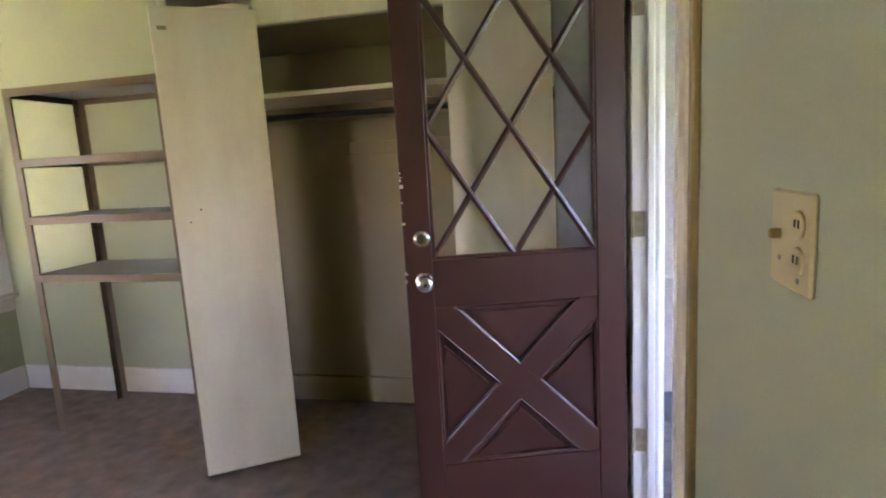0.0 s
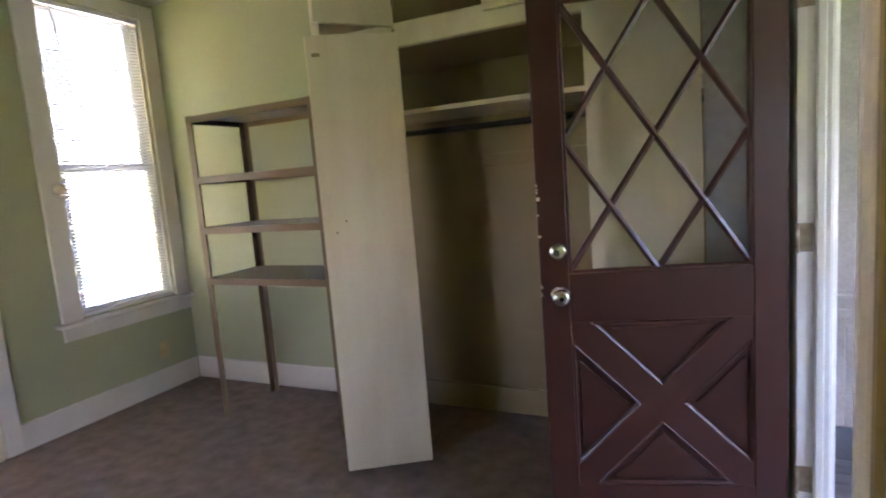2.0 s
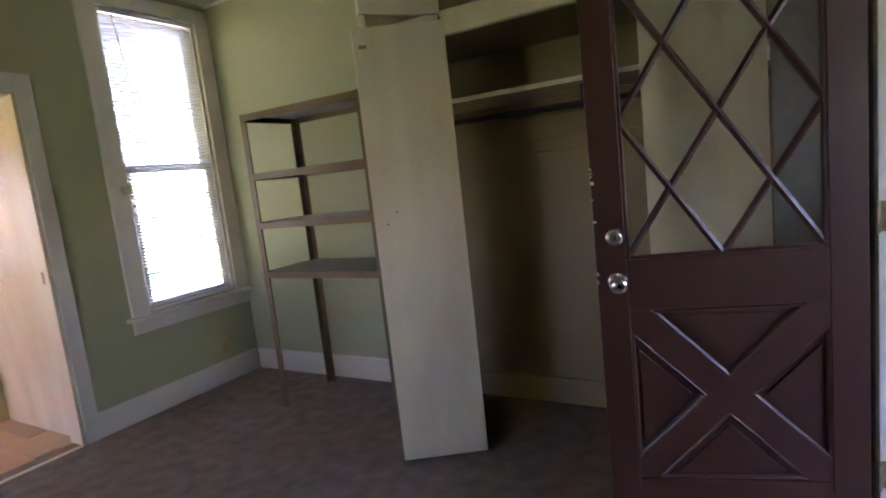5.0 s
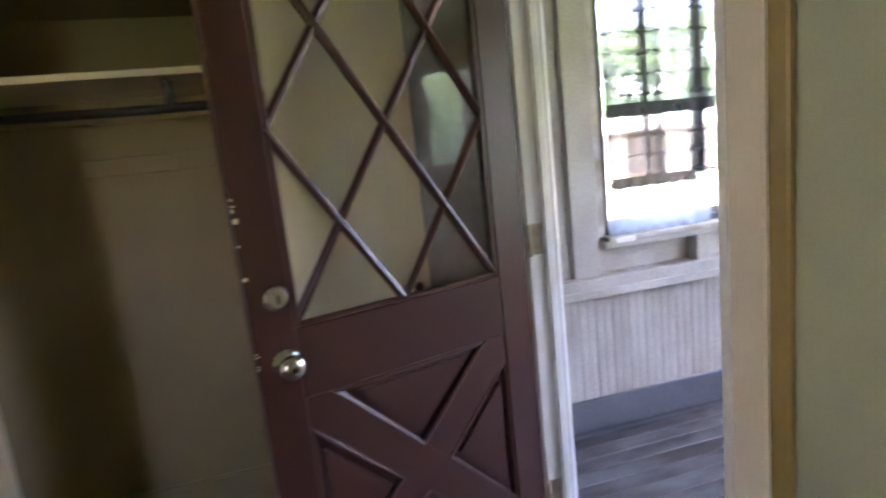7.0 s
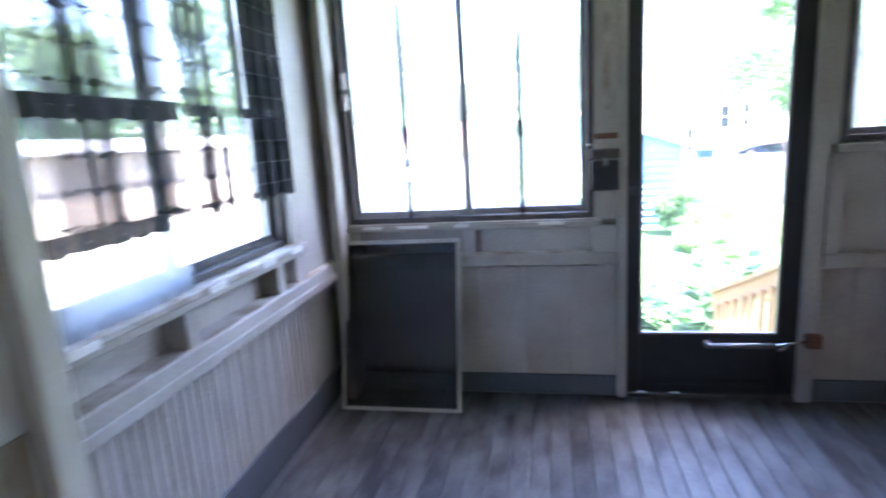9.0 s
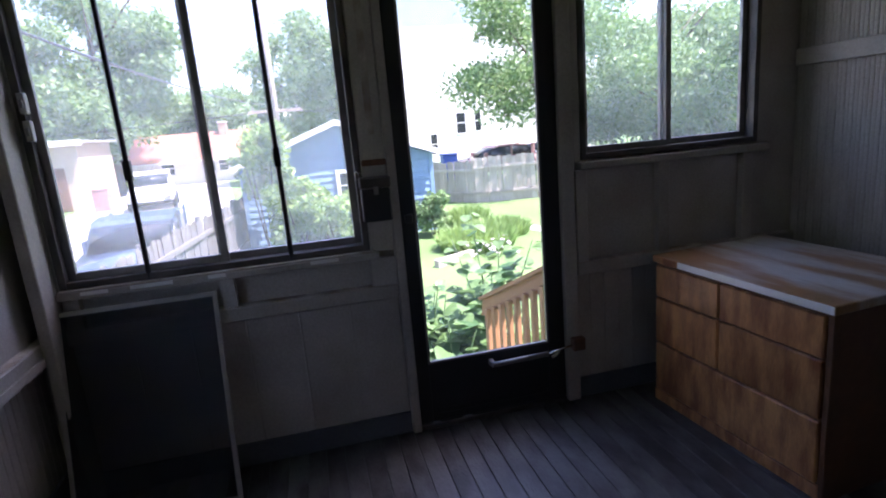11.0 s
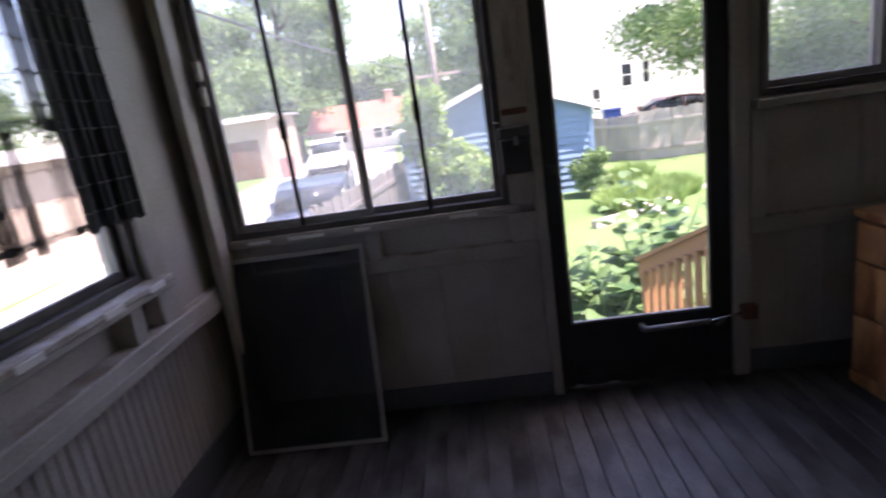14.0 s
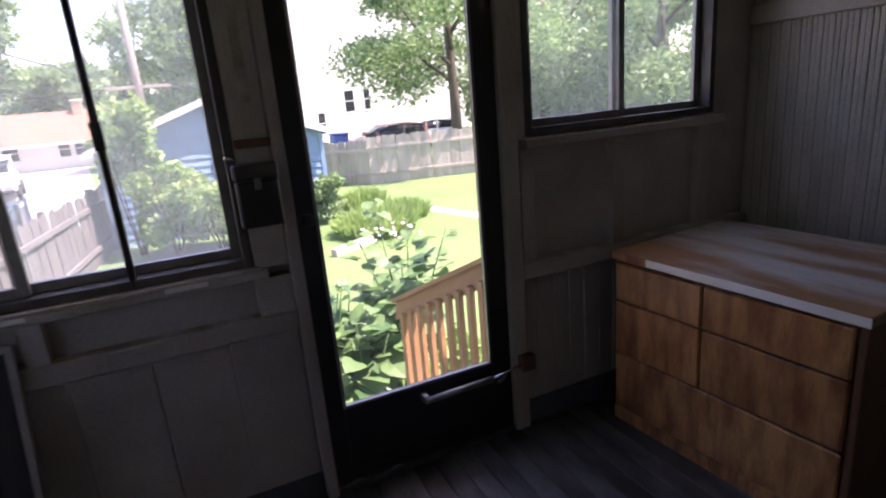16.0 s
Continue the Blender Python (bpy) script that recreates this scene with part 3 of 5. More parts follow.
# ---- brown door, open into the room ----
door = thing("door_1", "open dark brown door with diamond-paned glass and crossbuck panel", "door", (0, 0, 0.018), kind="structure", rz=180 + 17)
U0, U1, GZ0, GZ1, DT = 0.134, 0.706, 0.997, 1.867, 0.044
PZ0, PZ1, DW, DH, HE = 0.25, 0.83, 0.80, 2.035, 0.031
part("stile", B(HE, U0, -DT, 0, 0, DH, bevel=0.003), BROWN, door)
part("stile", B(U1, DW, -DT, 0, 0, DH, bevel=0.003), BROWN, door, "brown lock stile with chipped pale edge")
part("top_rail", B(U0, U1, -DT, 0, GZ1, DH, bevel=0.003), BROWN, door)
part("lock_rail", B(U0, U1, -DT, 0, PZ1, GZ0, bevel=0.003), BROWN, door)
part("bottom_rail", B(U0, U1, -DT, 0, 0, PZ0, bevel=0.003), BROWN, door)
part("sweep", B(HE + 0.004, DW - 0.004, -DT - 0.004, 0.005, -0.012, 0.024, bevel=0.002), JAMBW, door, "white door sweep along the bottom edge")
lite = part("glass", B(U0, U1, -0.024, -0.020, GZ0, GZ1), PANE, door, "clear glass behind diamond muntins")
lite.visible_shadow = False


def bar2(bm, p, q, w, y0, y1, peak=0.0):
    """A straight bar from p to q (u, z), w wide, between two depths, with a raised middle."""
    d = Vector((q[0] - p[0], q[1] - p[1])).normalized()
    s = Vector((-d.y, d.x)) * w / 2
    c = [(p[0] + s.x, p[1] + s.y), (q[0] + s.x, q[1] + s.y), (q[0] - s.x, q[1] - s.y), (p[0] - s.x, p[1] - s.y)]
    if not peak:
        return prism(bm, c, 1, y0, y1)
    lo = [bm.verts.new((u, y0, z)) for u, z in c]
    mid = [bm.verts.new((u, y1, z)) for u, z in c]
    top = [bm.verts.new((p[0], y1 + peak, p[1])), bm.verts.new((q[0], y1 + peak, q[1]))]
    bm.faces.new((lo[0], lo[1], mid[1], mid[0]))
    bm.faces.new((lo[2], lo[3], mid[3], mid[2]))
    bm.faces.new((mid[0], mid[1], top[1], top[0]))
    bm.faces.new((mid[2], mid[3], top[0], top[1]))
    bm.faces.new((lo[3], lo[2], lo[1], lo[0]))
    bm.faces.new((lo[0], mid[0], top[0], mid[3], lo[3]))
    bm.faces.new((lo[1], lo[2], mid[2], top[1], mid[1]))
    bmesh.ops.recalc_face_normals(bm, faces=bm.faces[:])
    return bm


HW, HH = (U1 - U0) / 4, (GZ1 - GZ0) / 4
for sgn in (1, -1):
    for k in (-1, 0, 1):
        i0, i1 = max(0, -2 * k), min(4, 4 - 2 * k)
        a, b = [(U0 + HW * (i + 2 * k), GZ0 + HH * i) for i in (i0, i1)]
        if sgn < 0:
            a, b = (U0 + U1 - a[0], a[1]), (U0 + U1 - b[0], b[1])
        part("muntin", bar2(bmesh.new(), a, b, 0.022, -0.020, -0.012 + 0.0015 * sgn, 0.007), BROWN, door)
ring_bm = ring(bmesh.new(), 1, -0.019, -0.004, U0, U1, GZ0, GZ1, 0.012, 0.003)
part("glazing_bead", ring_bm, BROWN, door)
part("recess_panel", B(U0, U1, -0.036, -0.022, PZ0, PZ1), BROWN, door)
part("cross_bar", bar2(bmesh.new(), (U0 - 0.01, PZ0 + 0.0), (U1 + 0.01, PZ1 - 0.0), 0.098, -0.036, -0.003), BROWN, door)
part("cross_bar", bar2(bmesh.new(), (U1 + 0.01, PZ0 + 0.0), (U0 - 0.01, PZ1 - 0.0), 0.098, -0.036, -0.0045), BROWN, door)
UM, ZM = (U0 + U1) / 2, (PZ0 + PZ1) / 2
gv, gu = 0.065, 0.071
for tri in (
    [(UM + 0.214, PZ1 - 0.006), (UM - 0.214, PZ1 - 0.006), (UM, ZM + gv)],
    [(UM + 0.216, PZ0 + 0.008), (UM, ZM - gv), (UM - 0.216, PZ0 + 0.008)],
    [(U0 + 0.004, ZM - 0.215), (U0 + 0.004, ZM + 0.212), (UM - gu, ZM)],
    [(U1 - 0.004, ZM - 0.212), (UM + gu, ZM), (U1 - 0.004, ZM + 0.212)],
):
    cen = Vector((sum(p[0] for p in tri) / 3, sum(p[1] for p in tri) / 3))
    panel = part("raised_panel", prism(bmesh.new(), [tuple(cen.lerp(Vector(p), 0.72)) for p in tri], 1, -0.024, -0.010), BROWN, door)
    for p, q in zip(tri, tri[1:] + tri[:1]):
        part("moulding", bar2(bmesh.new(), p, q, 0.013, -0.022, -0.0055, 0.004), BROWN, panel)
lock = pose(0.738, 0, 0.927, -90, 0, 0)
kn = part("door_knob", lathe(bmesh.new(), [(0.031, 0), (0.031, 0.005), (0.014, 0.008), (0.012, 0.028), (0.024, 0.034), (0.029, 0.047), (0.026, 0.059), (0.016, 0.065), (0.004, 0.066)], lock, 28), CHROME, door, "round chrome door knob")
part("keyhole", lathe(bmesh.new(), [(0.007, 0), (0.007, 0.002)], lock @ pose(0, 0, 0.065), 10), BLACKISH, kn)
db = part("deadbolt", lathe(bmesh.new(), [(0.030, 0), (0.029, 0.010), (0.020, 0.014), (0.018, 0.018)], pose(0.738, 0, 1.074, -90, 0, 0), 28), CHROME, door, "round chrome deadbolt cylinder")
part("keyway", B(0.736, 0.740, 0.017, 0.0195, 1.066, 1.082), BLACKISH, db)
part("latch_plate", B(DW - 0.001, DW + 0.0015, -0.034, -0.010, 0.87, 0.985), CHROME, door)
rng = random.Random(4)
for k in range(11):
    z = 0.86 + 0.42 * rng.random() if k < 8 else 1.24 + 0.06 * rng.random()
    w = 0.004 + 0.008 * rng.random()
    part("paint_chip", B(DW - w, DW + 0.0006, -0.0005, 0.0007, z, z + 0.002 + 0.006 * rng.random()), CREAM, door)

# frame of the door opening
fr = thing("door_frame", "chipped white-painted door frame with hinges and threshold", "door frame", kind="structure")
# Hinge side gets the whiter paint to look daylit; near side keeps trim.
part("jamb", B(-0.004, 0.088, DO1, DO1 + 0.02, 0, DOZ, bevel=0.002), JAMBW, fr)
part("jamb", B(-0.004, 0.088, DO0 - 0.02, DO0, 0, DOZ, bevel=0.002), TRIM, fr)
part("head_jamb", B(-0.004, 0.088, DO0, DO1, DOZ - 0.012, DOZ + 0.008, bevel=0.002), TRIM, fr)
part("door_stop", B(0.045, 0.07, DO1 - 0.014, DO1, 0, DOZ - 0.012, bevel=0.003), JAMBW, fr)
part("door_stop", B(0.045, 0.07, DO0, DO0 + 0.014, 0, DOZ - 0.012, bevel=0.003), TRIM, fr)
# Cream here puts shade on white paint into the casing's colour.
part("casing", B(0.0, 0.022, DO0 - 0.085, DO0 - 0.004, 0, DOZ + 0.13, bevel=0.004), CREAM, fr)
# Strip coloured as the shadowed edge of the wall beside the casing.
part("shaded_edge_strip", B(0.006, 0.022, DO0 - 0.12, DO0 - 0.085, 0, DOZ + 0.15, bevel=0.004), EDGE, fr, "dark gold strip for the shaded wall edge")
part("casing", B(0.0, 0.022, DO1 + 0.006, DO1 + 0.11, 0, DOZ + 0.11, bevel=0.004), TRIM, fr)
part("head_casing", B(0.0, 0.022, DO0 - 0.004, DO1 + 0.006, DOZ, DOZ + 0.11, bevel=0.004), CREAM, fr)
part("casing", B(0.08, 0.098, DO1 + 0.006, DO1 + 0.10, 0, DOZ + 0.1, bevel=0.005), JAMBW, fr)
part("casing", B(0.08, 0.098, DO0 - 0.10, DO0 - 0.004, 0, DOZ + 0.1, bevel=0.005), TRIM, fr)
part("casing_bead", tube(bmesh.new(), [(0.1, DO1 + 0.03, 0), (0.1, DO1 + 0.03, DOZ + 0.08)], 0.008, 10), JAMBW, fr)
part("threshold", B(0.0, 0.1, DO0, DO1, -0.002, 0.016, bevel=0.004), ALU, fr, "worn metal threshold")
for z in (0.28, 1.09, 1.83):
    part("hinge", B(0.002, 0.04, DO1 - 0.002, DO1 + 0.001, z - 0.045, z + 0.045), BRASS, fr, "paint-spattered brass hinge")
    part("hinge_pin", tube(bmesh.new(), [(-0.006, 0.016, z - 0.047), (-0.006, 0.016, z + 0.047)], 0.006, 8), BRASS, fr)

# switch plate with toggle and outlet
sp = thing("light_switch", "ivory two-gang plate with toggle switch and outlet", "switch")
part("plate", B(0.015, 0.022, -1.362, -1.246, 1.172, 1.268 + 0.018, bevel=0.003), IVORY, sp)
part("toggle", B(0.002, 0.016, -1.281, -1.273, 1.228, 1.240, bevel=0.002), EDGE, sp, "brown toggle lever")
for z in (1.21, 1.25):
    part("socket", lathe(bmesh.new(), [(0.016, 0), (0.016, 0.003), (0.013, 0.004)], pose(0.016, -1.331, z, 0, -90, 0), 14), IVORY, sp)
    for d in (-0.005, 0.005):
        part("slot", B(0.0108, 0.0122, -1.331 + d - 0.001, -1.331 + d + 0.001, z - 0.003, z + 0.006), BLACKISH, sp)
for y in (-1.277, -1.331):
    part("screw", lathe(bmesh.new(), [(0.0035, 0), (0.0035, 0.002)], pose(0.016, y, 1.187 if y < -1.3 else 1.205, 0, -90, 0), 8), ALU, sp)

# ---- the porch: shell ----
PX, PY, PR, PC = 2.43, 0.76, -2.85, 2.45
FW = (-0.582, 0.647, 0.922, 2.13)
RW = (-2.60, -1.613, 1.219, 2.13)
LW = (0.672, 1.90, 0.925, 2.2)
ED = (-1.50, -0.735, 0.02, 2.12)
pf = solid("porch_floor", B(0.03, PX + 0.1, PR - 0.1, PY + 0.1, -0.14, -0.012), GREYB, "worn grey-painted porch board floor", "floor")
wall("wall_porch_house", 0, 0.055, 0.085, -3.6, PY + 0.12, 0, PC + 0.4, [(DO0, DO1, 0, DOZ)], PORCHW, "white painted house wall of the porch")
wall("wall_porch_north", 1, PY + 0.03, PY + 0.12, 0.08, PX + 0.12, -1.2, PC + 0.1, [(LW[0], LW[1], LW[2], LW[3])], PORCHW, "white painted board wall with a window")
wall("wall_porch_east", 0, PX + 0.03, PX + 0.12, PR - 0.1, PY + 0.03, -1.2, PC + 0.1, [FW, RW, (ED[0], ED[1], 0.0, ED[3])], PORCHW, "white painted board wall with windows and a door")
wall("wall_porch_south", 1, PR - 0.1, PR - 0.02, 0.08, PX + 0.03, -1.2, PC + 0.1, [], PORCHW, "white beadboard wall")
solid("ceiling_porch", B(0.08, PX + 0.12, PR - 0.1, PY + 0.12, PC, PC + 0.1), PORCHW, "white painted board ceiling", "ceiling")
solid("roof", B(-8.6, PX + 0.35, -3.9, 1.35, 2.95, 3.1), ROOFG, "grey house roof slab", "roof")
bm = bmesh.new()
box(bm, 0.1, PX + 0.0, -0.0405, 0.0405, -0.010, 0.0, bevel=0.002)
board_mesh = mesh_of("floor_board", bm, BOARD)
y = PR + 0.03
while y < PY:
    share("floor_board", board_mesh, pf, pose(0, y, 0.0))
    y += 0.0835


def beadboard(parent, axis, at, a0, a1, z0, z1, w=0.085):
    """Vertical boards with a groove between them on the wall face at a place along an axis."""
    n = max(1, round((a1 - a0) / w))
    w = (a1 - a0) / n
    sgn = 1 if (axis == 1 and at < 0) else -1
    bm = bmesh.new()
    prof = [(-w / 2 + 0.0012, 0), (-w / 2 + 0.0012, 0.009), (-w / 2 + 0.006, 0.012), (-0.004, 0.012), (0, 0.009), (0.004, 0.012), (w / 2 - 0.006, 0.012), (w / 2 - 0.0012, 0.009), (w / 2 - 0.0012, 0)]
    if axis == 1:
        prism(bm, [(u, sgn * d) for u, d in prof], 2, z0, z1)
    else:
        prism(bm, [(sgn * d, u) for u, d in prof], 2, z0, z1)
    me = mesh_of("bead_board", bm, PORCHW)
    for i in range(n):
        u = a0 + w * (i + 0.5)
        share("bead_board", me, parent, pose(u, at, 0) if axis == 1 else pose(at, u, 0))


pn = thing("panelling", "white beadboard dado with open studs under the window", "panelling", kind="structure")
beadboard(pn, 1, PY + 0.03, 0.10, PX, 0.14, 0.69)
part("base_strip", B(0.08, PX + 0.03, PY + 0.006, PY + 0.03, 0, 0.155, bevel=0.003), GREYB, pn, "grey-painted base strip")
part("rail", B(0.08, PX + 0.03, 0.705, PY + 0.03, 0.687, 0.748, bevel=0.004), PORCHW, pn)
part("ledge", B(0.08, PX + 0.03, 0.708, PY + 0.03, 0.748, 0.752), PORCHD, pn, "worn bare-wood ledge")
part("rail_bead", B(0.08, PX + 0.03, 0.698, 0.705, 0.66, 0.70, bevel=0.003), PORCHW, pn)
for x in (1.165, 1.755):
    part("stud", B(x - 0.035, x + 0.03, 0.712, PY + 0.03, 0.752, 0.875, bevel=0.002), PORCHW, pn)
part("sill", B(0.64, 2.0, 0.695, PY + 0.08, 0.873, 0.908, bevel=0.004), PORCHW, pn)
part("sill_edge", B(0.655, 1.97, 0.683, PY + 0.05, 0.902, 0.925, bevel=0.004), PORCHD, pn, "worn brown sill edge")
part("casing", B(0.50, 0.63, 0.722, PY + 0.03, 0.752, 2.3, bevel=0.003), PORCHW, pn)
part("casing_edge", B(0.63, 0.668, 0.735, PY + 0.03, 0.925, 2.3, bevel=0.003), PORCHD, pn, "bare brown edge of the casing")
part("casing", B(1.905, 2.0, 0.72, PY + 0.03, 0.752, 2.3, bevel=0.003), PORCHW, pn)
part("corner_post", B(2.30, PX + 0.03, 0.66, 0.705, 0.0, PC, bevel=0.004), PORCHW, pn)
part("wall_board", B(2.005, PX + 0.03, 0.748, PY + 0.03, 0.752, PC, bevel=0.002), PORCHW, pn)
part("wall_board", B(0.10, 0.495, 0.75, PY + 0.03, 0.752, PC, bevel=0.002), PORCHW, pn)
part("head_board", B(0.50, 2.0, 0.73, PY + 0.03, 2.3, PC, bevel=0.002), PORCHW, pn)
for x in (0.74, 1.28, 1.62, 1.86):
    part("tape_flap", B(x - 0.05, x + 0.045, 0.6805, 0.683, 0.898, 0.921, bevel=0.001), JAMBW, pn, "torn white paint flake on the sill")

pe = thing("panelling", "white board dado with open studs beside the back door", "panelling", kind="structure")
beadboard(pe, 0, PX + 0.03, -0.69, 0.66, 0.08, 0.69, 0.45)
beadboard(pe, 0, PX + 0.03, PR, -1.575, 0.08, 0.66, 0.16)
part("base_strip", B(PX + 0.006, PX + 0.03, -0.69, 0.70, 0, 0.105, bevel=0.003), GREYB, pe, "grey-painted base strip")
part("base_strip", B(PX + 0.006, PX + 0.03, PR, -1.575, 0, 0.105, bevel=0.003), GREYB, pe)
for a, b, z in ((-0.69, 0.66, 0.752), (PR, -1.575, 0.72)):
    part("rail", B(PX - 0.02, PX + 0.03, a, b, z - 0.062, z, bevel=0.004), PORCHW, pe)
    part("ledge", B(PX - 0.015, PX + 0.03, a, b, z, z + 0.004), PORCHD, pe)
for y, z0, z1 in ((0.62, 0.756, 0.89), (0.03, 0.756, 0.89), (-1.61, 0.724, 1.17), (-2.06, 0.724, 1.17), (-2.55, 0.724, 1.17)):
    part("stud", B(PX - 0.012, PX + 0.03, y - 0.03, y + 0.03, z0, z1, bevel=0.002), PORCHW, pe)
part("stud", B(PX - 0.014, PX + 0.03, -0.688, -0.575, 0.756, 0.88, bevel=0.002), PORCHW, pe)
part("sill", B(PX - 0.03, PX + 0.09, -0.62, 0.66, 0.882, 0.912, bevel=0.004), PORCHW, pe)
part("sill", B(PX - 0.03, PX + 0.09, -2.66, -1.60, 1.172, 1.209, bevel=0.004), PORCHW, pe)
for y, w in ((0.52, 0.10), (0.31, 0.16), (0.06, 0.07), (-0.38, 0.12)):
    part("paint_flake", B(PX - 0.0325, PX - 0.03, y - w / 2, y + w / 2, 0.896, 0.911, bevel=0.001), JAMBW, pe, "flake of white paint on the sill edge")
part("sill_edge", B(PX - 0.03, PX + 0.0, -0.60, 0.65, 0.912, 0.921, bevel=0.002), PORCHD, pe, "worn brown sill edge")
part("wall_board", B(PX - 0.01, PX + 0.03, -0.688, -0.585, 0.912, PC, bevel=0.003), PORCHW, pe)
part("slot", B(PX - 0.016, PX - 0.010, -0.655, -0.625, 1.42, 2.2), PORCHD, pe, "bare brown groove in the board")
part("wall_board", B(PX - 0.005, PX + 0.03, 0.65, 0.70, 0.912, PC, bevel=0.003), PORCHW, pe)
part("wall_board", B(PX - 0.008, PX + 0.03, -1.612, -1.577, 1.21, PC, bevel=0.003), PORCHW, pe)
part("head_board", B(PX - 0.012, PX + 0.03, PR, 0.66, 2.19, PC, bevel=0.003), PORCHW, pe)
part("small_ledge", B(PX - 0.03, PX - 0.01, -0.69, -0.585, 1.29, 1.315, bevel=0.003), RUST, pe, "rusty brown strip")

ps = thing("panelling", "tall white beadboard wall with a cross rail", "panelling", kind="structure")
beadboard(ps, 1, PR - 0.02, 0.10, PX + 0.02, 0.0, PC, 0.045)
part("cross_rail", B(0.10, PX + 0.02, PR - 0.02, PR + 0.012, 1.575, 1.66, bevel=0.004), PORCHW, ps)


# ---- porch windows and door ----
def slider(name, label, axis, at, a0, a1, z0, z1, mid, bars, pane_m):
    """A two-leaf metal sliding window: outer frame, two sashes, thin rods in front."""
    w = thing(name, label, "window", kind="structure")
    part("window_frame", ring(bmesh.new(), axis, at - 0.03, at + 0.06, a0, a1, z0, z1, 0.028), DARKF, w)
    for k, (p, q) in enumerate(((a0 + 0.028, mid + 0.022), (mid - 0.022, a1 - 0.028))):
        d = at + (0.004 if k else 0.03)
        s = part("sash", ring(bmesh.new(), axis, d, d + 0.022, p, q, z0 + 0.028, z1 - 0.028, 0.03), DARKF if axis else ALU, w)
        c = (d + 0.009, d + 0.012, p + 0.03, q - 0.03) if axis == 0 else (p + 0.03, q - 0.03, d + 0.009, d + 0.012)
        pane = part("pane", B(*c, z0 + 0.058, z1 - 0.058), pane_m, s)
        pane.visible_shadow = False
    for u in bars:
        pts = [(at - 0.02, u, z0), (at - 0.02, u, z1)] if axis == 0 else [(u, at - 0.02, z0), (u, at - 0.02, z1)]
        rod = part("rod", tube(bmesh.new(), pts, 0.011, 8), BLACKP, w, "thin black rod")
        cl = (at - 0.034, at - 0.006, u - 0.014, u + 0.014) if axis == 0 else (u - 0.014, u + 0.014, at - 0.034, at - 0.006)
        part("clamp", B(*cl, z0 + 0.40, z0 + 0.48, bevel=0.003), BLACKP, rod)
    return w


slider("window_2", "dark metal sliding window with dusty glass and black rods", 0, PX + 0.02, FW[0], FW[1], FW[2], FW[3], 0.03, (0.32, -0.245), DIRTY)
slider("window_3", "dark metal sliding window high on the porch wall", 0, PX + 0.02, RW[0], RW[1], RW[2], RW[3], -2.10, (), DUSTY)
slider("window_4", "dark metal sliding window behind black lace curtains", 1, PY + 0.02, LW[0], LW[1], LW[2], LW[3], 1.23, (), DUSTY)

sd = thing("door_3", "black storm door with one tall clear glass pane", "door", kind="structure")
bm = bmesh.new()
for a in ((ED[0], -1.412, 0.030, ED[3]), (-0.797, ED[1], 0.030, ED[3]), (-1.412, -0.797, 0.030, 0.335), (-1.412, -0.797, 2.0, ED[3])):
    box(bm, PX + 0.0, PX + 0.035, *a, bevel=0.003)
part("door_frame", bm, BLACKP, sd)
part("kick_rib", B(PX - 0.004, PX + 0.0, -1.39, -0.82, 0.07, 0.10, bevel=0.002), BLACKP, sd)
part("glazing_bead", ring(bmesh.new(), 0, PX - 0.003, PX + 0.012, -1.415, -0.794, 0.332, 2.003, 0.012, 0.002), ALU, sd)
pane = part("pane", B(PX + 0.014, PX + 0.018, -1.412, -0.797, 0.335, 2.0), PANE, sd)
pane.visible_shadow = False
# Added strips block the gap so only two dashes of daylight leak through.
for a, b in ((ED[0] + 0.002, -0.99), (-0.945, -0.83), (-0.79, ED[1] - 0.002)):
    part("sweep", B(PX + 0.006, PX + 0.026, a, b, 0.021, 0.030), BLACKP, sd, "black strip added to cut the light under the door")
part("sill", B(PX - 0.01, PX + 0.12, ED[0], ED[1], -0.01, 0.021, bevel=0.003), DARKF, sd)
part("latch", B(PX - 0.02, PX, -0.785, -0.75, 1.02, 1.06, bevel=0.004), BLACKP, sd)
cf = thing("door_casing", "white painted casing round the black storm door", "casing", kind="structure")
for a in ((-0.732, -0.692, 0, PC - 0.1), (-1.572, -1.503, 0, PC - 0.1), (-1.503, -0.732, ED[3] + 0.004, PC - 0.1)):
    part("casing", B(PX - 0.02, PX + 0.03, *a, bevel=0.004), PORCHW, cf)
clo = thing("door_closer", "pneumatic metal door closer with rusty jamb bracket", "door closer")
part("cylinder", tube(bmesh.new(), [(PX - 0.05, -1.095, 0.293), (PX - 0.05, -1.385, 0.297)], 0.013, 12), ALU, clo)
part("piston", tube(bmesh.new(), [(PX - 0.05, -1.385, 0.297), (PX - 0.05, -1.460, 0.310), (PX - 0.045, -1.525, 0.317)], 0.006, 10), CHROME, clo)
part("hook", tube(bmesh.new(), [(PX - 0.05, -1.445, 0.305), (PX - 0.055, -1.425, 0.285), (PX - 0.05, -1.405, 0.275)], 0.008, 8), ALU, clo)
part("bracket", B(PX - 0.06, PX - 0.02, -1.585, -1.520, 0.285, 0.350, bevel=0.004), RUST, clo, "rusty brown bracket")
part("door_bracket", B(PX - 0.045, PX + 0.0, -1.115, -1.090, 0.280, 0.307, bevel=0.003), ALU, clo)

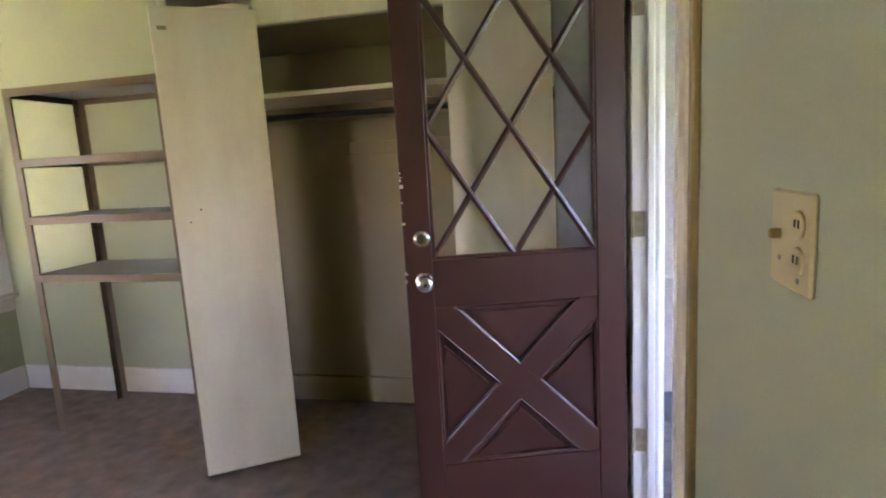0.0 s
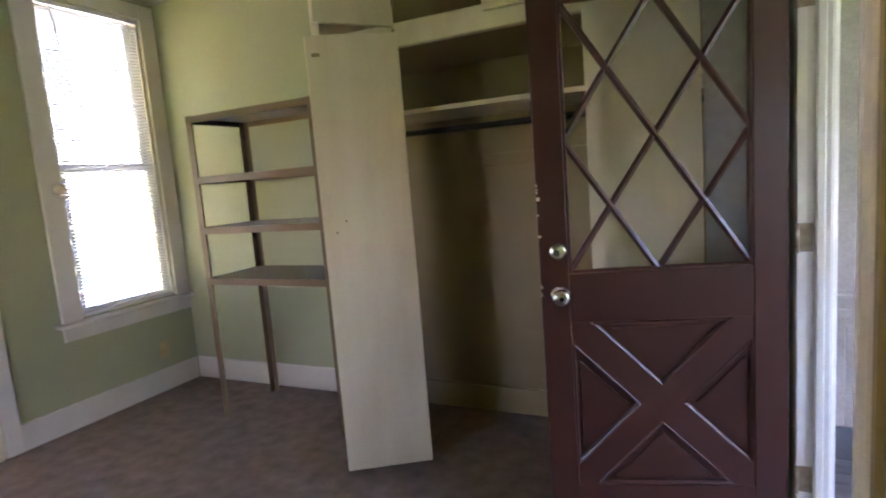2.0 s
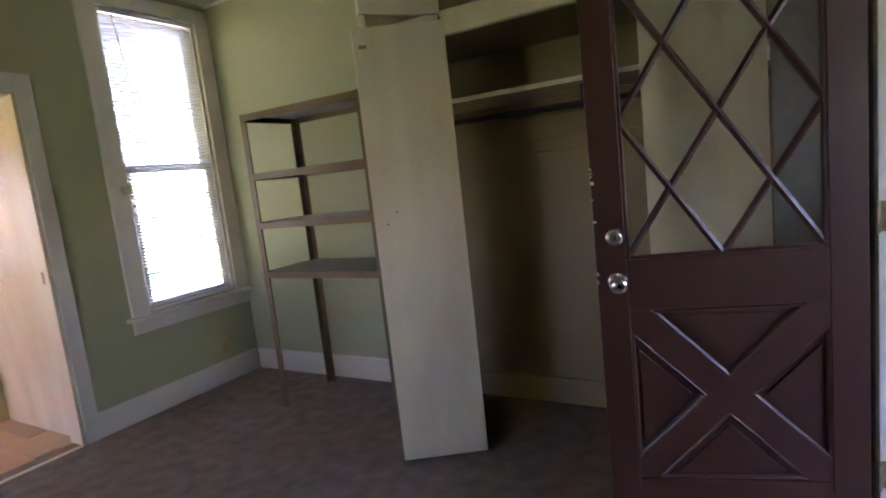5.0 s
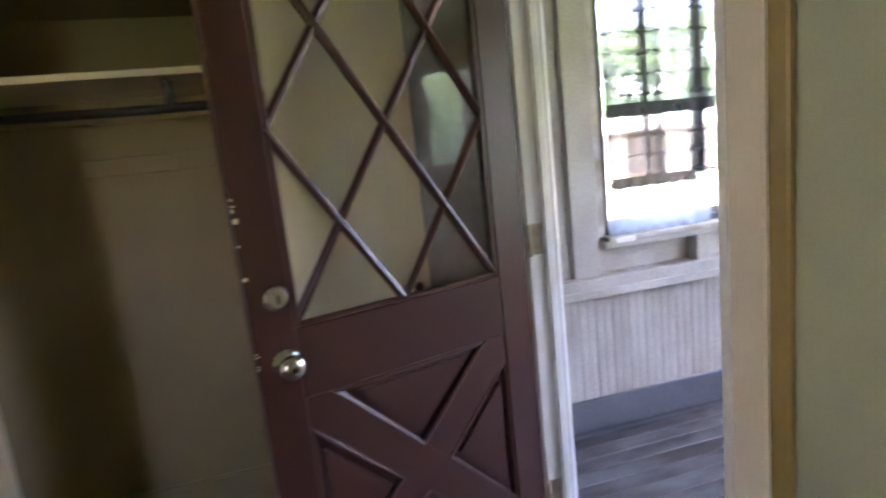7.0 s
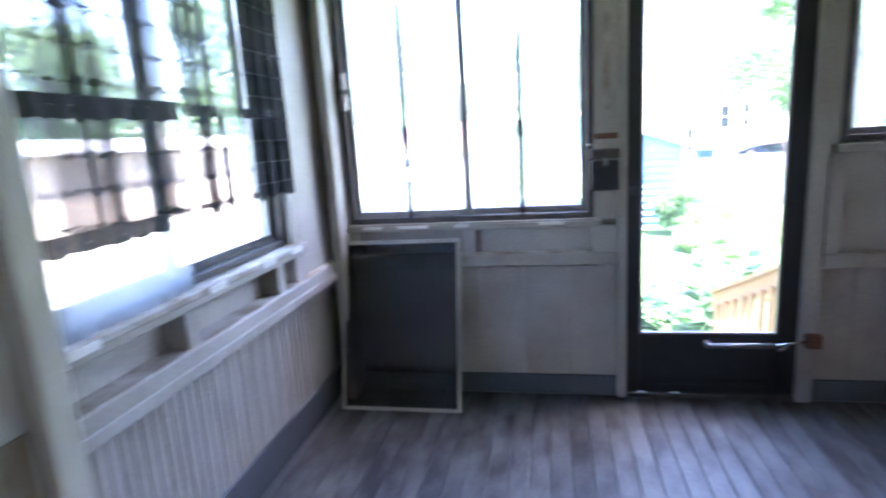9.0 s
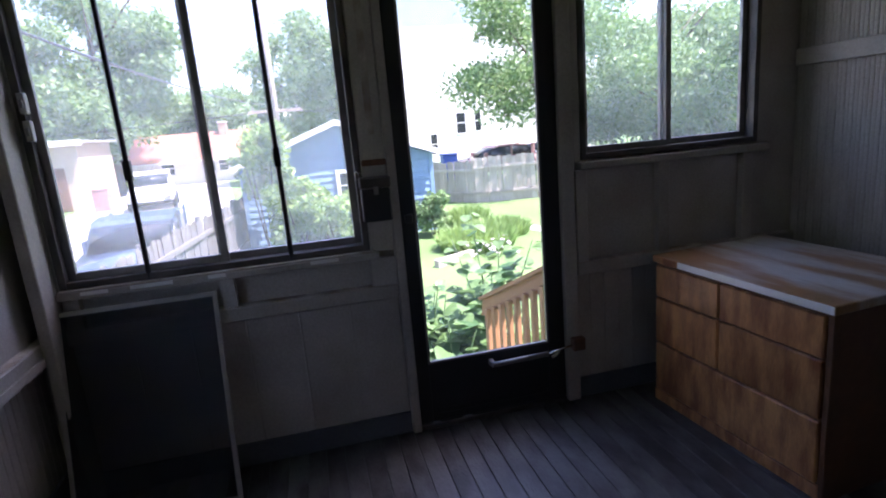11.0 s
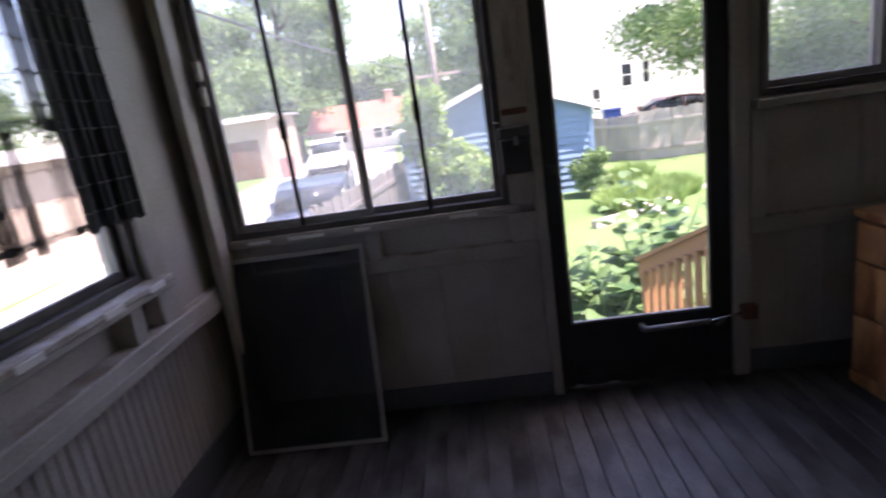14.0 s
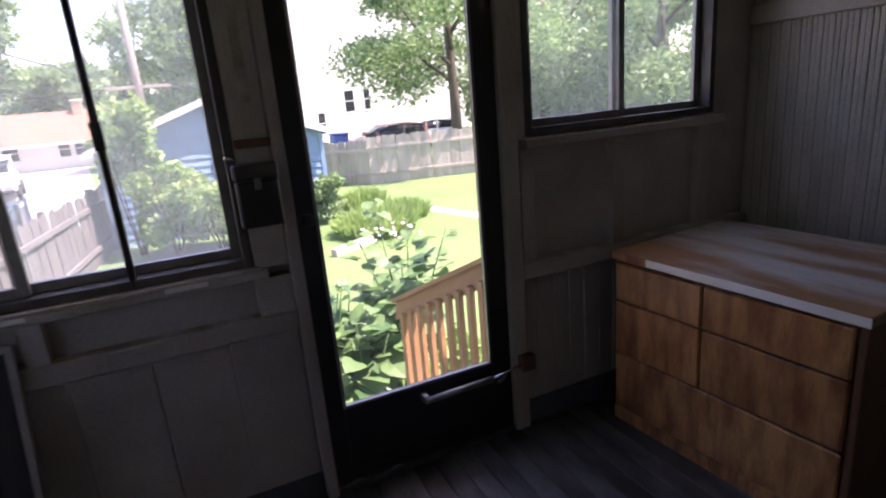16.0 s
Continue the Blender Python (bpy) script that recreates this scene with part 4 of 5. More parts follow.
mb = thing("meter_box", "black metal box with a hinged lid on the porch wall", "box")
body = part("body", B(PX - 0.075, PX - 0.010, -0.691, -0.566, 1.055, 1.195, bevel=0.006), BLACKP, mb)
part("lid", B(PX - 0.08, PX - 0.010, -0.694, -0.563, 1.198, 1.245, bevel=0.006), DARKF, mb, "dull dark lid")
part("latch", B(PX - 0.083, PX - 0.075, -0.638, -0.618, 1.170, 1.205, bevel=0.002), ALU, mb)
part("cord_stub", tube(bmesh.new(), [(PX - 0.03, -0.578, 1.250), (PX - 0.045, -0.568, 1.265), (PX - 0.04, -0.548, 1.270)], 0.004, 8), CHROME, mb)
for z in (1.60, 1.50):
    hk = thing("catch", "small white-painted metal catch on the corner board", "catch", group="catches on the corner board")
    part("plate", B(PX - 0.035, PX - 0.005, 0.60, 0.625, z, z + 0.075, bevel=0.003), PORCHW, hk)
    part("tongue", B(PX - 0.045, PX - 0.035, 0.605, 0.617, z + 0.02, z + 0.05, bevel=0.002), ALU, hk)

# ---- loose things on the porch ----
scn = thing("window_screen", "loose insect screen in a white metal frame leaning on the wall", "window screen")
scn.matrix_basis = pose(2.185, 0.072, 0.004, 0, math.degrees(math.atan2(0.222, 0.835)), 0)
SL, SWD = math.hypot(0.222, 0.835), 0.622
part("frame", ring(bmesh.new(), 0, -0.006, 0.006, 0, SWD, 0, SL, 0.021), PORCHW, scn)
part("mesh", B(-0.001, 0.001, 0.019, SWD - 0.019, 0.019, SL - 0.019), MESH, scn, "dark grey insect mesh")
part("spline", ring(bmesh.new(), 0, -0.008, -0.006, 0.019, SWD - 0.019, 0.019, SL - 0.019, 0.004, 0), BLACKP, scn)

CHA = 4.3
ch = thing("drawer_chest", "stripped wooden drawer chest with a worn white top", "chest", (2.285, -1.915, 0.0), rz=180 + CHA)
CL, CDp, CH = 0.87, 0.66, 0.748
part("carcass", B(0.0, CL, 0.012, CDp, 0.02, CH - 0.035, bevel=0.003), DRAWB, ch)
part("end_panel", B(CL, CL + 0.02, 0.0, CDp, 0.0, CH - 0.033, bevel=0.003), DRAWB, ch)
part("top", B(-0.0, CL + 0.03, -0.015, CDp + 0.02, CH - 0.033, CH, bevel=0.004), TOPW, ch, "chipped white top worn to bare wood")
part("edge_strip", B(0.172, CL + 0.03, -0.019, -0.0152, CH - 0.030, CH - 0.001, bevel=0.001), JAMBW, ch, "chipped white edge strip")
part("edge_repair", B(0.06, 0.17, -0.018, -0.013, CH - 0.032, CH - 0.002, bevel=0.002), DRAWER, ch, "bare wood patch on the edge")
part("plinth", B(0.0, CL, 0.0, 0.02, 0.0, 0.055, bevel=0.002), DRAWER, ch)
for a in ((0.012, 0.395, 0.545, 0.70), (0.403, CL - 0.01, 0.545, 0.70), (0.012, 0.395, 0.315, 0.537), (0.403, CL - 0.01, 0.315, 0.537), (0.012, CL - 0.01, 0.063, 0.307)):
    part("drawer", B(a[0], a[1], -0.006, 0.014, a[2], a[3], bevel=0.005), DRAWER, ch, "blotchy half-stripped drawer front")

cu4 = thing("lace_curtain", "two-tier sheer black lace curtain hung over the window", "curtain")


def drape(bm, x0, x1, z0, z1, at, amp, n, seed, ragged=0.0):
    rng = random.Random(seed)
    ph = [rng.random() * 6.28 for _ in range(4)]
    cols = n
    prev = None
    for i in range(cols + 1):
        u = i / cols
        x = x0 + (x1 - x0) * u
        wv = 0.4 * amp * (math.sin(u * 38 + ph[0]) + 0.5 * math.sin(u * 17 + ph[2]))
        zb = z0 + ragged * math.sin(u * 31 + ph[3]) + ragged * 0.5 * math.sin(u * 71)
        row = [bm.verts.new((x + 0.006 * math.sin(k * 2 + u * 20), at + wv * (0.5 + 0.5 * k / 4), z1 + (zb - z1) * k / 4)) for k in range(5)]
        if prev:
            for k in range(4):
                f = bm.faces.new((prev[k], row[k], row[k + 1], prev[k + 1]))
                f.smooth = True
        prev = row
    return bm


part("upper_tier", drape(bmesh.new(), 0.69, 1.66, 1.47, 2.22, 0.718, 0.016, 160, 1), CURT, cu4)
part("lower_tier", drape(bmesh.new(), 0.69, 1.24, 1.165, 1.47, 0.710, 0.014, 110, 2, 0.004), CURT, cu4)
part("upper_lining", drape(bmesh.new(), 0.69, 1.22, 1.48, 2.22, 0.730, 0.009, 80, 6), CURT, cu4)
part("lower_lining", drape(bmesh.new(), 0.69, 1.20, 1.17, 1.48, 0.726, 0.009, 80, 7, 0.003), CURT, cu4)
part("lower_tier", drape(bmesh.new(), 1.25, 1.66, 1.175, 1.47, 0.711, 0.010, 90, 12, 0.003), CURTG, cu4, "thin open sheer panel")
for a, b, seed in ((1.33, 1.40, 13), (1.44, 1.475, 14)):
    part("gather", drape(bmesh.new(), a, b, 1.14, 1.46, 0.704, 0.012, 30, seed, 0.004), CURT, cu4, "bunched sheer fold")
part("tier_band", drape(bmesh.new(), 0.69, 1.24, 1.438, 1.492, 0.703, 0.012, 110, 3, 0.002), CURTD, cu4, "dense black ruffle band")
part("tier_band", drape(bmesh.new(), 1.24, 1.68, 1.452, 1.488, 0.704, 0.010, 90, 15, 0.002), CURTL, cu4, "narrow black lace band")
part("hem_band", drape(bmesh.new(), 0.69, 1.13, 1.128, 1.175, 0.702, 0.012, 90, 4, 0.003), CURTD, cu4, "dense black lace hem")
part("hem_band", drape(bmesh.new(), 1.13, 1.66, 1.16, 1.18, 0.703, 0.010, 90, 16, 0.002), CURTL, cu4, "narrow lace hem")
part("gathered_end", drape(bmesh.new(), 1.63, 1.93, 1.15, 2.22, 0.706, 0.022, 60, 5, 0.006), CURTD, cu4, "bunched opaque end of the curtain")
for k in range(12):
    part("lace_trim", drape(bmesh.new(), 1.635, 1.925, 1.205 + 0.082 * k, 1.209 + 0.082 * k, 0.699, 0.022, 60, 5, 0.002), SEQUIN, cu4, "narrow strip of sequinned lace")
part("curtain_rod", tube(bmesh.new(), [(0.66, 0.72, 2.225), (1.93, 0.72, 2.225)], 0.008, 10), BLACKP, cu4)
rng = random.Random(21)
for k in range(70):
    x, row = rng.uniform(0.70, 1.9), rng.choice((1.15, 1.24, 1.33, 1.465, 1.475, 1.58, 1.69, 1.80))
    part("sequin", lathe(bmesh.new(), [(0.0022, 0), (0.0028, 0.0008), (0.001, 0.0014)], pose(x, 0.694, row + rng.uniform(-0.012, 0.012), 90, 0, 0), 6), CHROME, cu4)
fl = thing("plastic_sheet", "curled clear plastic sheet taped over the window corner", "plastic sheet")
part("film", drape(bmesh.new(), 0.68, 1.22, 0.925, 1.16, 0.728, 0.006, 40, 8, 0.0), FILM, fl)
part("crumpled_edge", drape(bmesh.new(), 0.68, 1.14, 0.914, 0.95, 0.715, 0.012, 40, 9, 0.004), FILM, fl)

# ---- outside: ground ----
GZ = -1.2
bm = bmesh.new()
bmesh.ops.create_grid(bm, x_segments=40, y_segments=40, size=400)
for v in bm.verts:
    v.co.z = GZ
solid("ground", bm, GRASS, "sunlit lawn with worn paler patches", "lawn")
bm = bmesh.new()
prism(bm, [(3.2, 2.8), (15.9, 1.3), (22, 2.4), (46, 5.6), (46, 12.0), (24, 10.0), (9, 8.5), (3.2, 8.5)], 2, GZ - 0.03, GZ + 0.012)
solid("road", bm, CONC, "pale sunlit concrete driveway", "driveway")
bm = bmesh.new()
prism(bm, [(13.7, -5.0), (14.0, -5.3), (11.4, -6.1), (8.4, -7.6), (8.2, -7.2), (11.1, -5.75)], 2, GZ - 0.03, GZ + 0.014)
solid("pavement", bm, CONC, "narrow pale concrete garden path", "path")

bm = bmesh.new()
prism(bm, [(-4.6, -1.0), (-4.6, 14), (-19, 22), (-19, -6), (-9.5, -1.0)], 2, GZ - 0.03, GZ + 0.012)
solid("pavement_west", bm, CONC, "pale sunlit concrete yard outside the west window", "pavement")

# ---- stair rail of new lumber ----
rl = thing("stair_railing", "new cedar stair railing with square balusters outside the door", "railing")
rl.matrix_basis = pose(2.72, -1.92, GZ, 0, 0, 15)
RL, RH0, RH1 = 1.33, 1.935, 1.275


def rail_z(u):
    return RH0 + (RH1 - RH0) * u / RL


part("top_rail", prism(bmesh.new(), [(0, RH0), (RL, RH1), (RL + 0.03, RH1 - 0.14), (0, RH0 - 0.155)], 1, -0.02, 0.02), CEDAR, rl)
part("cap", prism(bmesh.new(), [(0, RH0 + 0.03), (RL + 0.02, RH1 + 0.02), (RL, RH1), (0, RH0)], 1, -0.05, 0.05), CEDAR, rl)
part("bottom_rail", prism(bmesh.new(), [(0, RH0 - 0.80), (RL, RH1 - 0.80), (RL, RH1 - 0.89), (0, RH0 - 0.89)], 1, -0.02, 0.02), CEDAR, rl)
for k in range(13):
    u = 0.06 + 0.098 * k
    part("baluster", B(u - 0.019, u + 0.019, 0.02, 0.056, rail_z(u) - 0.88, rail_z(u) - 0.10, bevel=0.002), CEDAR, rl)
for u in (0.03, RL - 0.04):
    part("post", B(u - 0.045, u + 0.045, -0.11, -0.02, 0, rail_z(u) - 0.02, bevel=0.004), CEDAR, rl)


# ---- plants ----
def tree(name, label, x, y, h, r, crown, n, leaf, seed, mat_leaf=None, lean=0.0):
    t = thing(name, label, "tree", (x, y, GZ))
    rng = random.Random(seed)
    bm = tube(bmesh.new(), [(0, 0, -0.1), (lean * 0.3, 0, h * 0.3), (lean, 0.1, h * 0.62), (lean * 1.2, 0, h * 0.95)], [r, r * 0.8, r * 0.55, r * 0.12], 10)
    part("trunk", bm, BARK, t)
    for k in range(6):
        a = k * 1.05 + rng.random()
        z = h * (0.35 + 0.07 * k)
        L = h * (0.26 + 0.1 * rng.random())
        part("limb", tube(bmesh.new(), [(lean * 0.5, 0, z), (lean * 0.5 + math.cos(a) * L * 0.5, math.sin(a) * L * 0.5, z + L * 0.35), (lean * 0.5 + math.cos(a) * L, math.sin(a) * L, z + L * 0.8)], [r * 0.4, r * 0.25, r * 0.06], 7), BARK, t)
    blobs = []
    for k in range(26):
        a, q = rng.random() * 6.28, rng.random() ** 0.5
        zz = crown[2] + (rng.random() * 2 - 1) * crown[1] * (1 - 0.45 * q)
        s = 0.22 + 0.2 * rng.random()
        blobs.append((lean + math.cos(a) * q * crown[0] * 0.8, math.sin(a) * q * crown[0] * 0.8, zz, crown[0] * s, crown[0] * s, crown[1] * s * 0.9))
    foliage("crown", t, mat_leaf or LEAF_A, blobs, n, leaf, seed)
    return t


tree("tree", "large leafy shade tree over the back fence", 20.5, -10.3, 8.5, 0.24, (4.8, 3.3, 5.5), 17000, 0.10, 11)
tree("tree", "dense green tree beyond the yard", 24, -17.0, 8.0, 0.3, (4.8, 3.8, 3.9), 20400, 0.118, 12)
tree("tree", "dense green tree beyond the yard", 20, -20.5, 8.5, 0.3, (4.8, 3.9, 4.0), 20400, 0.118, 13)
tree("tree", "dense green tree beyond the yard", 33, -25.5, 10, 0.3, (6.0, 4.6, 4.4), 19000, 0.163, 14)
tree("tree", "tall green tree behind the utility pole", 38, -1.2, 11.0, 0.35, (4.4, 4.2, 6.2), 20400, 0.148, 15)
tree("tree", "broad green tree beside the driveway", 40, 11.4, 14.0, 0.35, (6.0, 5.2, 7.4), 27000, 0.17, 16)
tree("tree", "broad green tree beside the driveway", 35, 17.5, 14.0, 0.35, (6.6, 5.4, 7.4), 27000, 0.17, 17)
tree("tree", "distant green tree behind the red-roofed house", 58, 5.5, 9.0, 0.4, (6.5, 3.8, 4.6), 15300, 0.222, 18)
tree("tree", "distant green tree down the street", 62, 18.0, 10.0, 0.4, (8, 4.6, 5.0), 15300, 0.237, 19)
tree("tree", "tree behind the low tan building", 12.5, 19.0, 7.5, 0.3, (3.6, 2.6, 4.8), 11000, 0.126, 20)
tree("tree", "tree behind the low tan building", 24, 24.0, 9.0, 0.3, (5.2, 3.6, 5.2), 15300, 0.148, 21)
tree("tree", "tree behind the low tan building", 3.0, 21.0, 8.5, 0.3, (4.2, 3.2, 5.2), 11000, 0.148, 22)
tree("tree", "leafy tree closing the view down the driveway", 52, -4.0, 9.0, 0.4, (5.5, 3.8, 4.8), 14000, 0.2, 24)
tree("tree", "leafy tree closing the view down the driveway", 50, 25.0, 11.0, 0.4, (7.5, 4.6, 5.4), 14000, 0.24, 25)
tree("tree", "dense green tree beyond the yard", 26, -27.0, 10.0, 0.3, (6.0, 4.8, 4.4), 18000, 0.18, 26)
tree("tree", "street tree outside the west window", -24, 7.5, 6.0, 0.2, (2.6, 1.8, 2.6), 8500, 0.104, 23)


def shrub(name, label, x, y, w, h, n, leaf, seed, mat_leaf):
    t = thing(name, label, "shrub", (x, y, GZ))
    rng = random.Random(seed)
    for k in range(5):
        a = k * 1.3
        part("stem", tube(bmesh.new(), [(0.05 * math.cos(a), 0.05 * math.sin(a), -0.05), (0.25 * w * math.cos(a), 0.25 * w * math.sin(a), h * 0.5), (0.42 * w * math.cos(a), 0.42 * w * math.sin(a), h * 0.85)], [0.02, 0.014, 0.004], 6), BARK, t)
    blobs = [(w * 0.5 * (rng.random() * 2 - 1), w * 0.5 * (rng.random() * 2 - 1), h * (0.2 + 0.68 * rng.random()), w * 0.26, w * 0.26, h * 0.16) for _ in range(16)]
    foliage("leaves", t, mat_leaf, blobs, n, leaf, seed)
    return t


shrub("shrub", "tall bright green sapling by the blue shed", 13.0, 0.62, 1.0, 3.05, 6500, 0.068, 33, LEAF_B)
shrub("shrub", "bright green shrub in front of the shed", 12.5, -0.05, 1.05, 1.85, 7500, 0.065, 31, LEAF_B)
shrub("shrub", "bright green shrub in front of the shed", 12.0, -0.85, 1.35, 1.55, 8500, 0.06, 32, LEAF_B)
shrub("shrub", "low dark shrub at the shed corner", 13.2, -3.25, 0.8, 1.15, 2200, 0.06, 34, LEAF_A)
shrub("shrub", "leafy weeds under the stair rail", 4.6, -2.05, 0.7, 0.75, 1800, 0.05, 37, LEAF_B)
shrub("shrub", "low shrub at the far house", 41, 3.4, 2.2, 2.4, 2500, 0.15, 38, LEAF_A)


def weeds(label, x, y, w, h, n, seed):
    """A patch of tall thin blades that lean and bend outwards."""
    rng = np.random.default_rng(seed)
    t = thing("weed_patch", label, "weeds", (x, y, GZ), "tall weeds in the garden bed")
    a, q = rng.random(n) * 6.283, rng.random(n) ** 0.5 * w / 2
    base = np.stack([np.cos(a) * q, np.sin(a) * q, np.zeros(n)], 1)
    H = h * (0.45 + 0.55 * rng.random(n)) * (1 - 0.35 * (q / (w / 2)) ** 2)
    lean = rng.normal(size=(n, 2)) * 0.16 * H[:, None] + base[:, :2] * 0.2
    d = rng.random(n) * 6.283
    side = np.stack([np.cos(d), np.sin(d), np.zeros(n)], 1) * (0.011 + 0.012 * rng.random((n, 1)))
    mid = base + np.concatenate([lean * 0.35, H[:, None] * 0.6], 1)
    tip = base + np.concatenate([lean, H[:, None]], 1)
    V = np.stack([base - side, base + side, mid + side, mid - side, tip], 1).reshape(-1, 3)
    k = np.arange(n) * 5
    F = np.stack([k, k + 1, k + 2, k + 3], 1).tolist() + np.stack([k + 3, k + 2, k + 4], 1).tolist()
    me = bpy.data.meshes.new("blades")
    me.from_pydata(V.tolist(), [], F)
    me.materials.append(LEAF_B)
    ob = new("blades", me)
    ob.parent = t
    tagged(ob, kind="stuff")


weeds("feathery bright green weeds in the garden bed", 11.4, -3.75, 1.6, 0.62, 2400, 35)
weeds("feathery bright green weeds in the garden bed", 12.4, -4.6, 1.4, 0.5, 1900, 36)
weeds("feathery bright green weeds beside the shed", 13.5, -4.2, 1.0, 0.75, 1300, 39)


def leaf_blade(bm, m, s):
    """One broad heart-shaped leaf with a bent midrib."""
    out = [(0, 0), (0.32, -0.12), (0.52, 0.12), (0.46, 0.5), (0.24, 0.82), (0, 1.05), (-0.24, 0.82), (-0.46, 0.5), (-0.52, 0.12), (-0.32, -0.12)]
    mid = [bm.verts.new(m @ Vector((0, s * t, -s * 0.22 * t * t))) for t in (0.0, 0.4, 0.75, 1.05)]
    for sg in (1, -1):
        edge = [bm.verts.new(m @ Vector((sg * s * abs(u), s * t, s * (0.10 * abs(u) - 0.22 * t * t)))) for u, t in out[1:5]]
        f = [(mid[0], edge[0], edge[1]), (mid[0], edge[1], mid[1]), (mid[1], edge[1], edge[2]), (mid[1], edge[2], mid[2]), (mid[2], edge[2], edge[3]), (mid[2], edge[3], mid[3])]
        for g in f:
            bm.faces.new(g if sg > 0 else g[::-1])
    return bm


bm = leaf_blade(bmesh.new(), Matrix.Identity(4), 1.0)
LEAFMESH = [mesh_of("leaf", bm, LEAF_C)]
for tone, col in (("deep", ((0.035, 0.10, 0.03), (0.06, 0.14, 0.045))), ("pale", ((0.10, 0.19, 0.06), (0.15, 0.25, 0.09)))):
    LEAFMESH.append(mesh_of("leaf", leaf_blade(bmesh.new(), Matrix.Identity(4), 1.0), leafy("broad_leaf_" + tone, *col)))


def burdock(x, y, h, n, size, seed):
    rng = random.Random(seed)
    t = thing("broadleaf_plant", "tall broad-leaved burdock plant growing outside the door", "plant", (x, y, GZ), "broad-leaved plants by the steps")
    tips = []
    for k in range(5):
        a = k * 1.25 + rng.random() * 0.5
        r = h * (0.10 + 0.20 * rng.random())
        top = h * (0.7 + 0.3 * rng.random())
        pts = [Vector((0.03 * math.cos(a), 0.03 * math.sin(a), 0)), Vector((r * 0.45 * math.cos(a), r * 0.45 * math.sin(a), top * 0.55)), Vector((r * math.cos(a), r * math.sin(a), top))]
        part("stalk", tube(bmesh.new(), pts, [0.014, 0.010, 0.004], 6), LEAF_C, t)
        tips.append(pts)
    for k in range(n):
        p = tips[k % 5]
        u = rng.random() ** 0.8
        q = p[0].lerp(p[1], u * 2) if u < 0.5 else p[1].lerp(p[2], u * 2 - 1)
        s = size * (1.25 - 0.95 * u) * (0.75 + 0.5 * rng.random())
        a = rng.random() * 360
        off = Vector((math.cos(radians(a)), math.sin(radians(a)), 0)) * s * 0.5
        share("leaf", LEAFMESH[rng.choice((0, 0, 1, 2))], t, Matrix.Translation(q + off) @ pose(0, 0, 0, 0, 0, a - 90) @ pose(0, 0, 0, rng.uniform(-25, 35), rng.uniform(-25, 25), 0) @ Matrix.Scale(s, 4))


burdock(5.1, -2.0, 1.85, 130, 0.29, 1)
burdock(4.6, -1.42, 1.15, 95, 0.34, 2)
burdock(4.9, -1.22, 1.35, 80, 0.27, 6)
burdock(4.85, -1.72, 1.3, 80, 0.27, 3)
burdock(5.5, -2.2, 1.2, 60, 0.22, 4)
burdock(5.7, -1.55, 0.95, 60, 0.24, 5)
rng = random.Random(8)
fp = thing("flower_clump", "clump of pale pink flowers in the garden bed", "flowers", (10.4, -3.7, GZ))
for k in range(40):
    x, y, z = rng.uniform(-0.6, 0.6), rng.uniform(-0.5, 0.5), rng.uniform(0.08, 0.26)
    part("stem", tube(bmesh.new(), [(x * 0.7, y * 0.7, 0), (x, y, z)], 0.006, 5), LEAF_B, fp)
    part("bloom", lathe(bmesh.new(), [(0.008, 0), (0.03, 0.015), (0.045, 0.03), (0.02, 0.04)], pose(x, y, z, rng.uniform(-20, 20), rng.uniform(-20, 20), 0), 8), PETAL, fp)
fpb = thing("garden_edging", "short weathered timber edging the garden bed", "edging", (10.3, -2.95, GZ), rz=-60)
part("timber", B(-0.5, 0.5, -0.07, 0.07, -0.02, 0.14, bevel=0.01), OLDWOOD, fpb)


# ---- fences ----
def fence(label, p, q, h, w, seed, wood=OLDWOOD):
    rng = random.Random(seed)
    a = math.atan2(q[1] - p[1], q[0] - p[0])
    L = math.hypot(q[1] - p[1], q[0] - p[0])
    f = thing("fence", label, "fence", (p[0], p[1], GZ), rz=math.degrees(a))
    me = [mesh_of("picket", prism(bmesh.new(), [(-w / 2 + 0.004, 0), (w / 2 - 0.004, 0), (w / 2 - 0.004, h - 0.03 + d), (w / 2 - 0.03, h + d), (-w / 2 + 0.03, h + d), (-w / 2 + 0.004, h - 0.03 + d)], 1, -0.009, 0.009), wood) for d in (-0.03, 0.0, 0.02)]
    x = w / 2
    while x < L:
        share("picket", rng.choice(me), f, pose(x, -0.03, rng.uniform(-0.02, 0.02), rng.uniform(-1, 1), rng.uniform(-1.2, 1.2), 0))
        x += w
    for z in (h * 0.22, h * 0.78):
        part("rail", B(0, L, -0.02, 0.02, z - 0.045, z + 0.045, bevel=0.004), wood, f)
    n = max(1, round(L / 2.4))
    for k in range(n + 1):
        part("post", B(L * k / n - 0.05, L * k / n + 0.05, -0.13, -0.042, -0.05, h + 0.04, bevel=0.005), wood, f)
    return f


fence("weathered grey board fence at the end of the lawn", (16.6, -11.2), (17.8, -5.7), 1.5, 0.16, 1)
fence("weathered grey board fence with a kink by the shed", (17.8, -5.7), (20.5, -3.6), 1.4, 0.16, 2)
fence("sagging grey board fence along the driveway", (15.9, 0.98), (5.6, 2.2), 1.36, 0.15, 3, FENCE_DIM)
fence("weathered grey board fence beyond the lawn", (15.4, -17.5), (16.6, -11.2), 1.5, 0.16, 4)

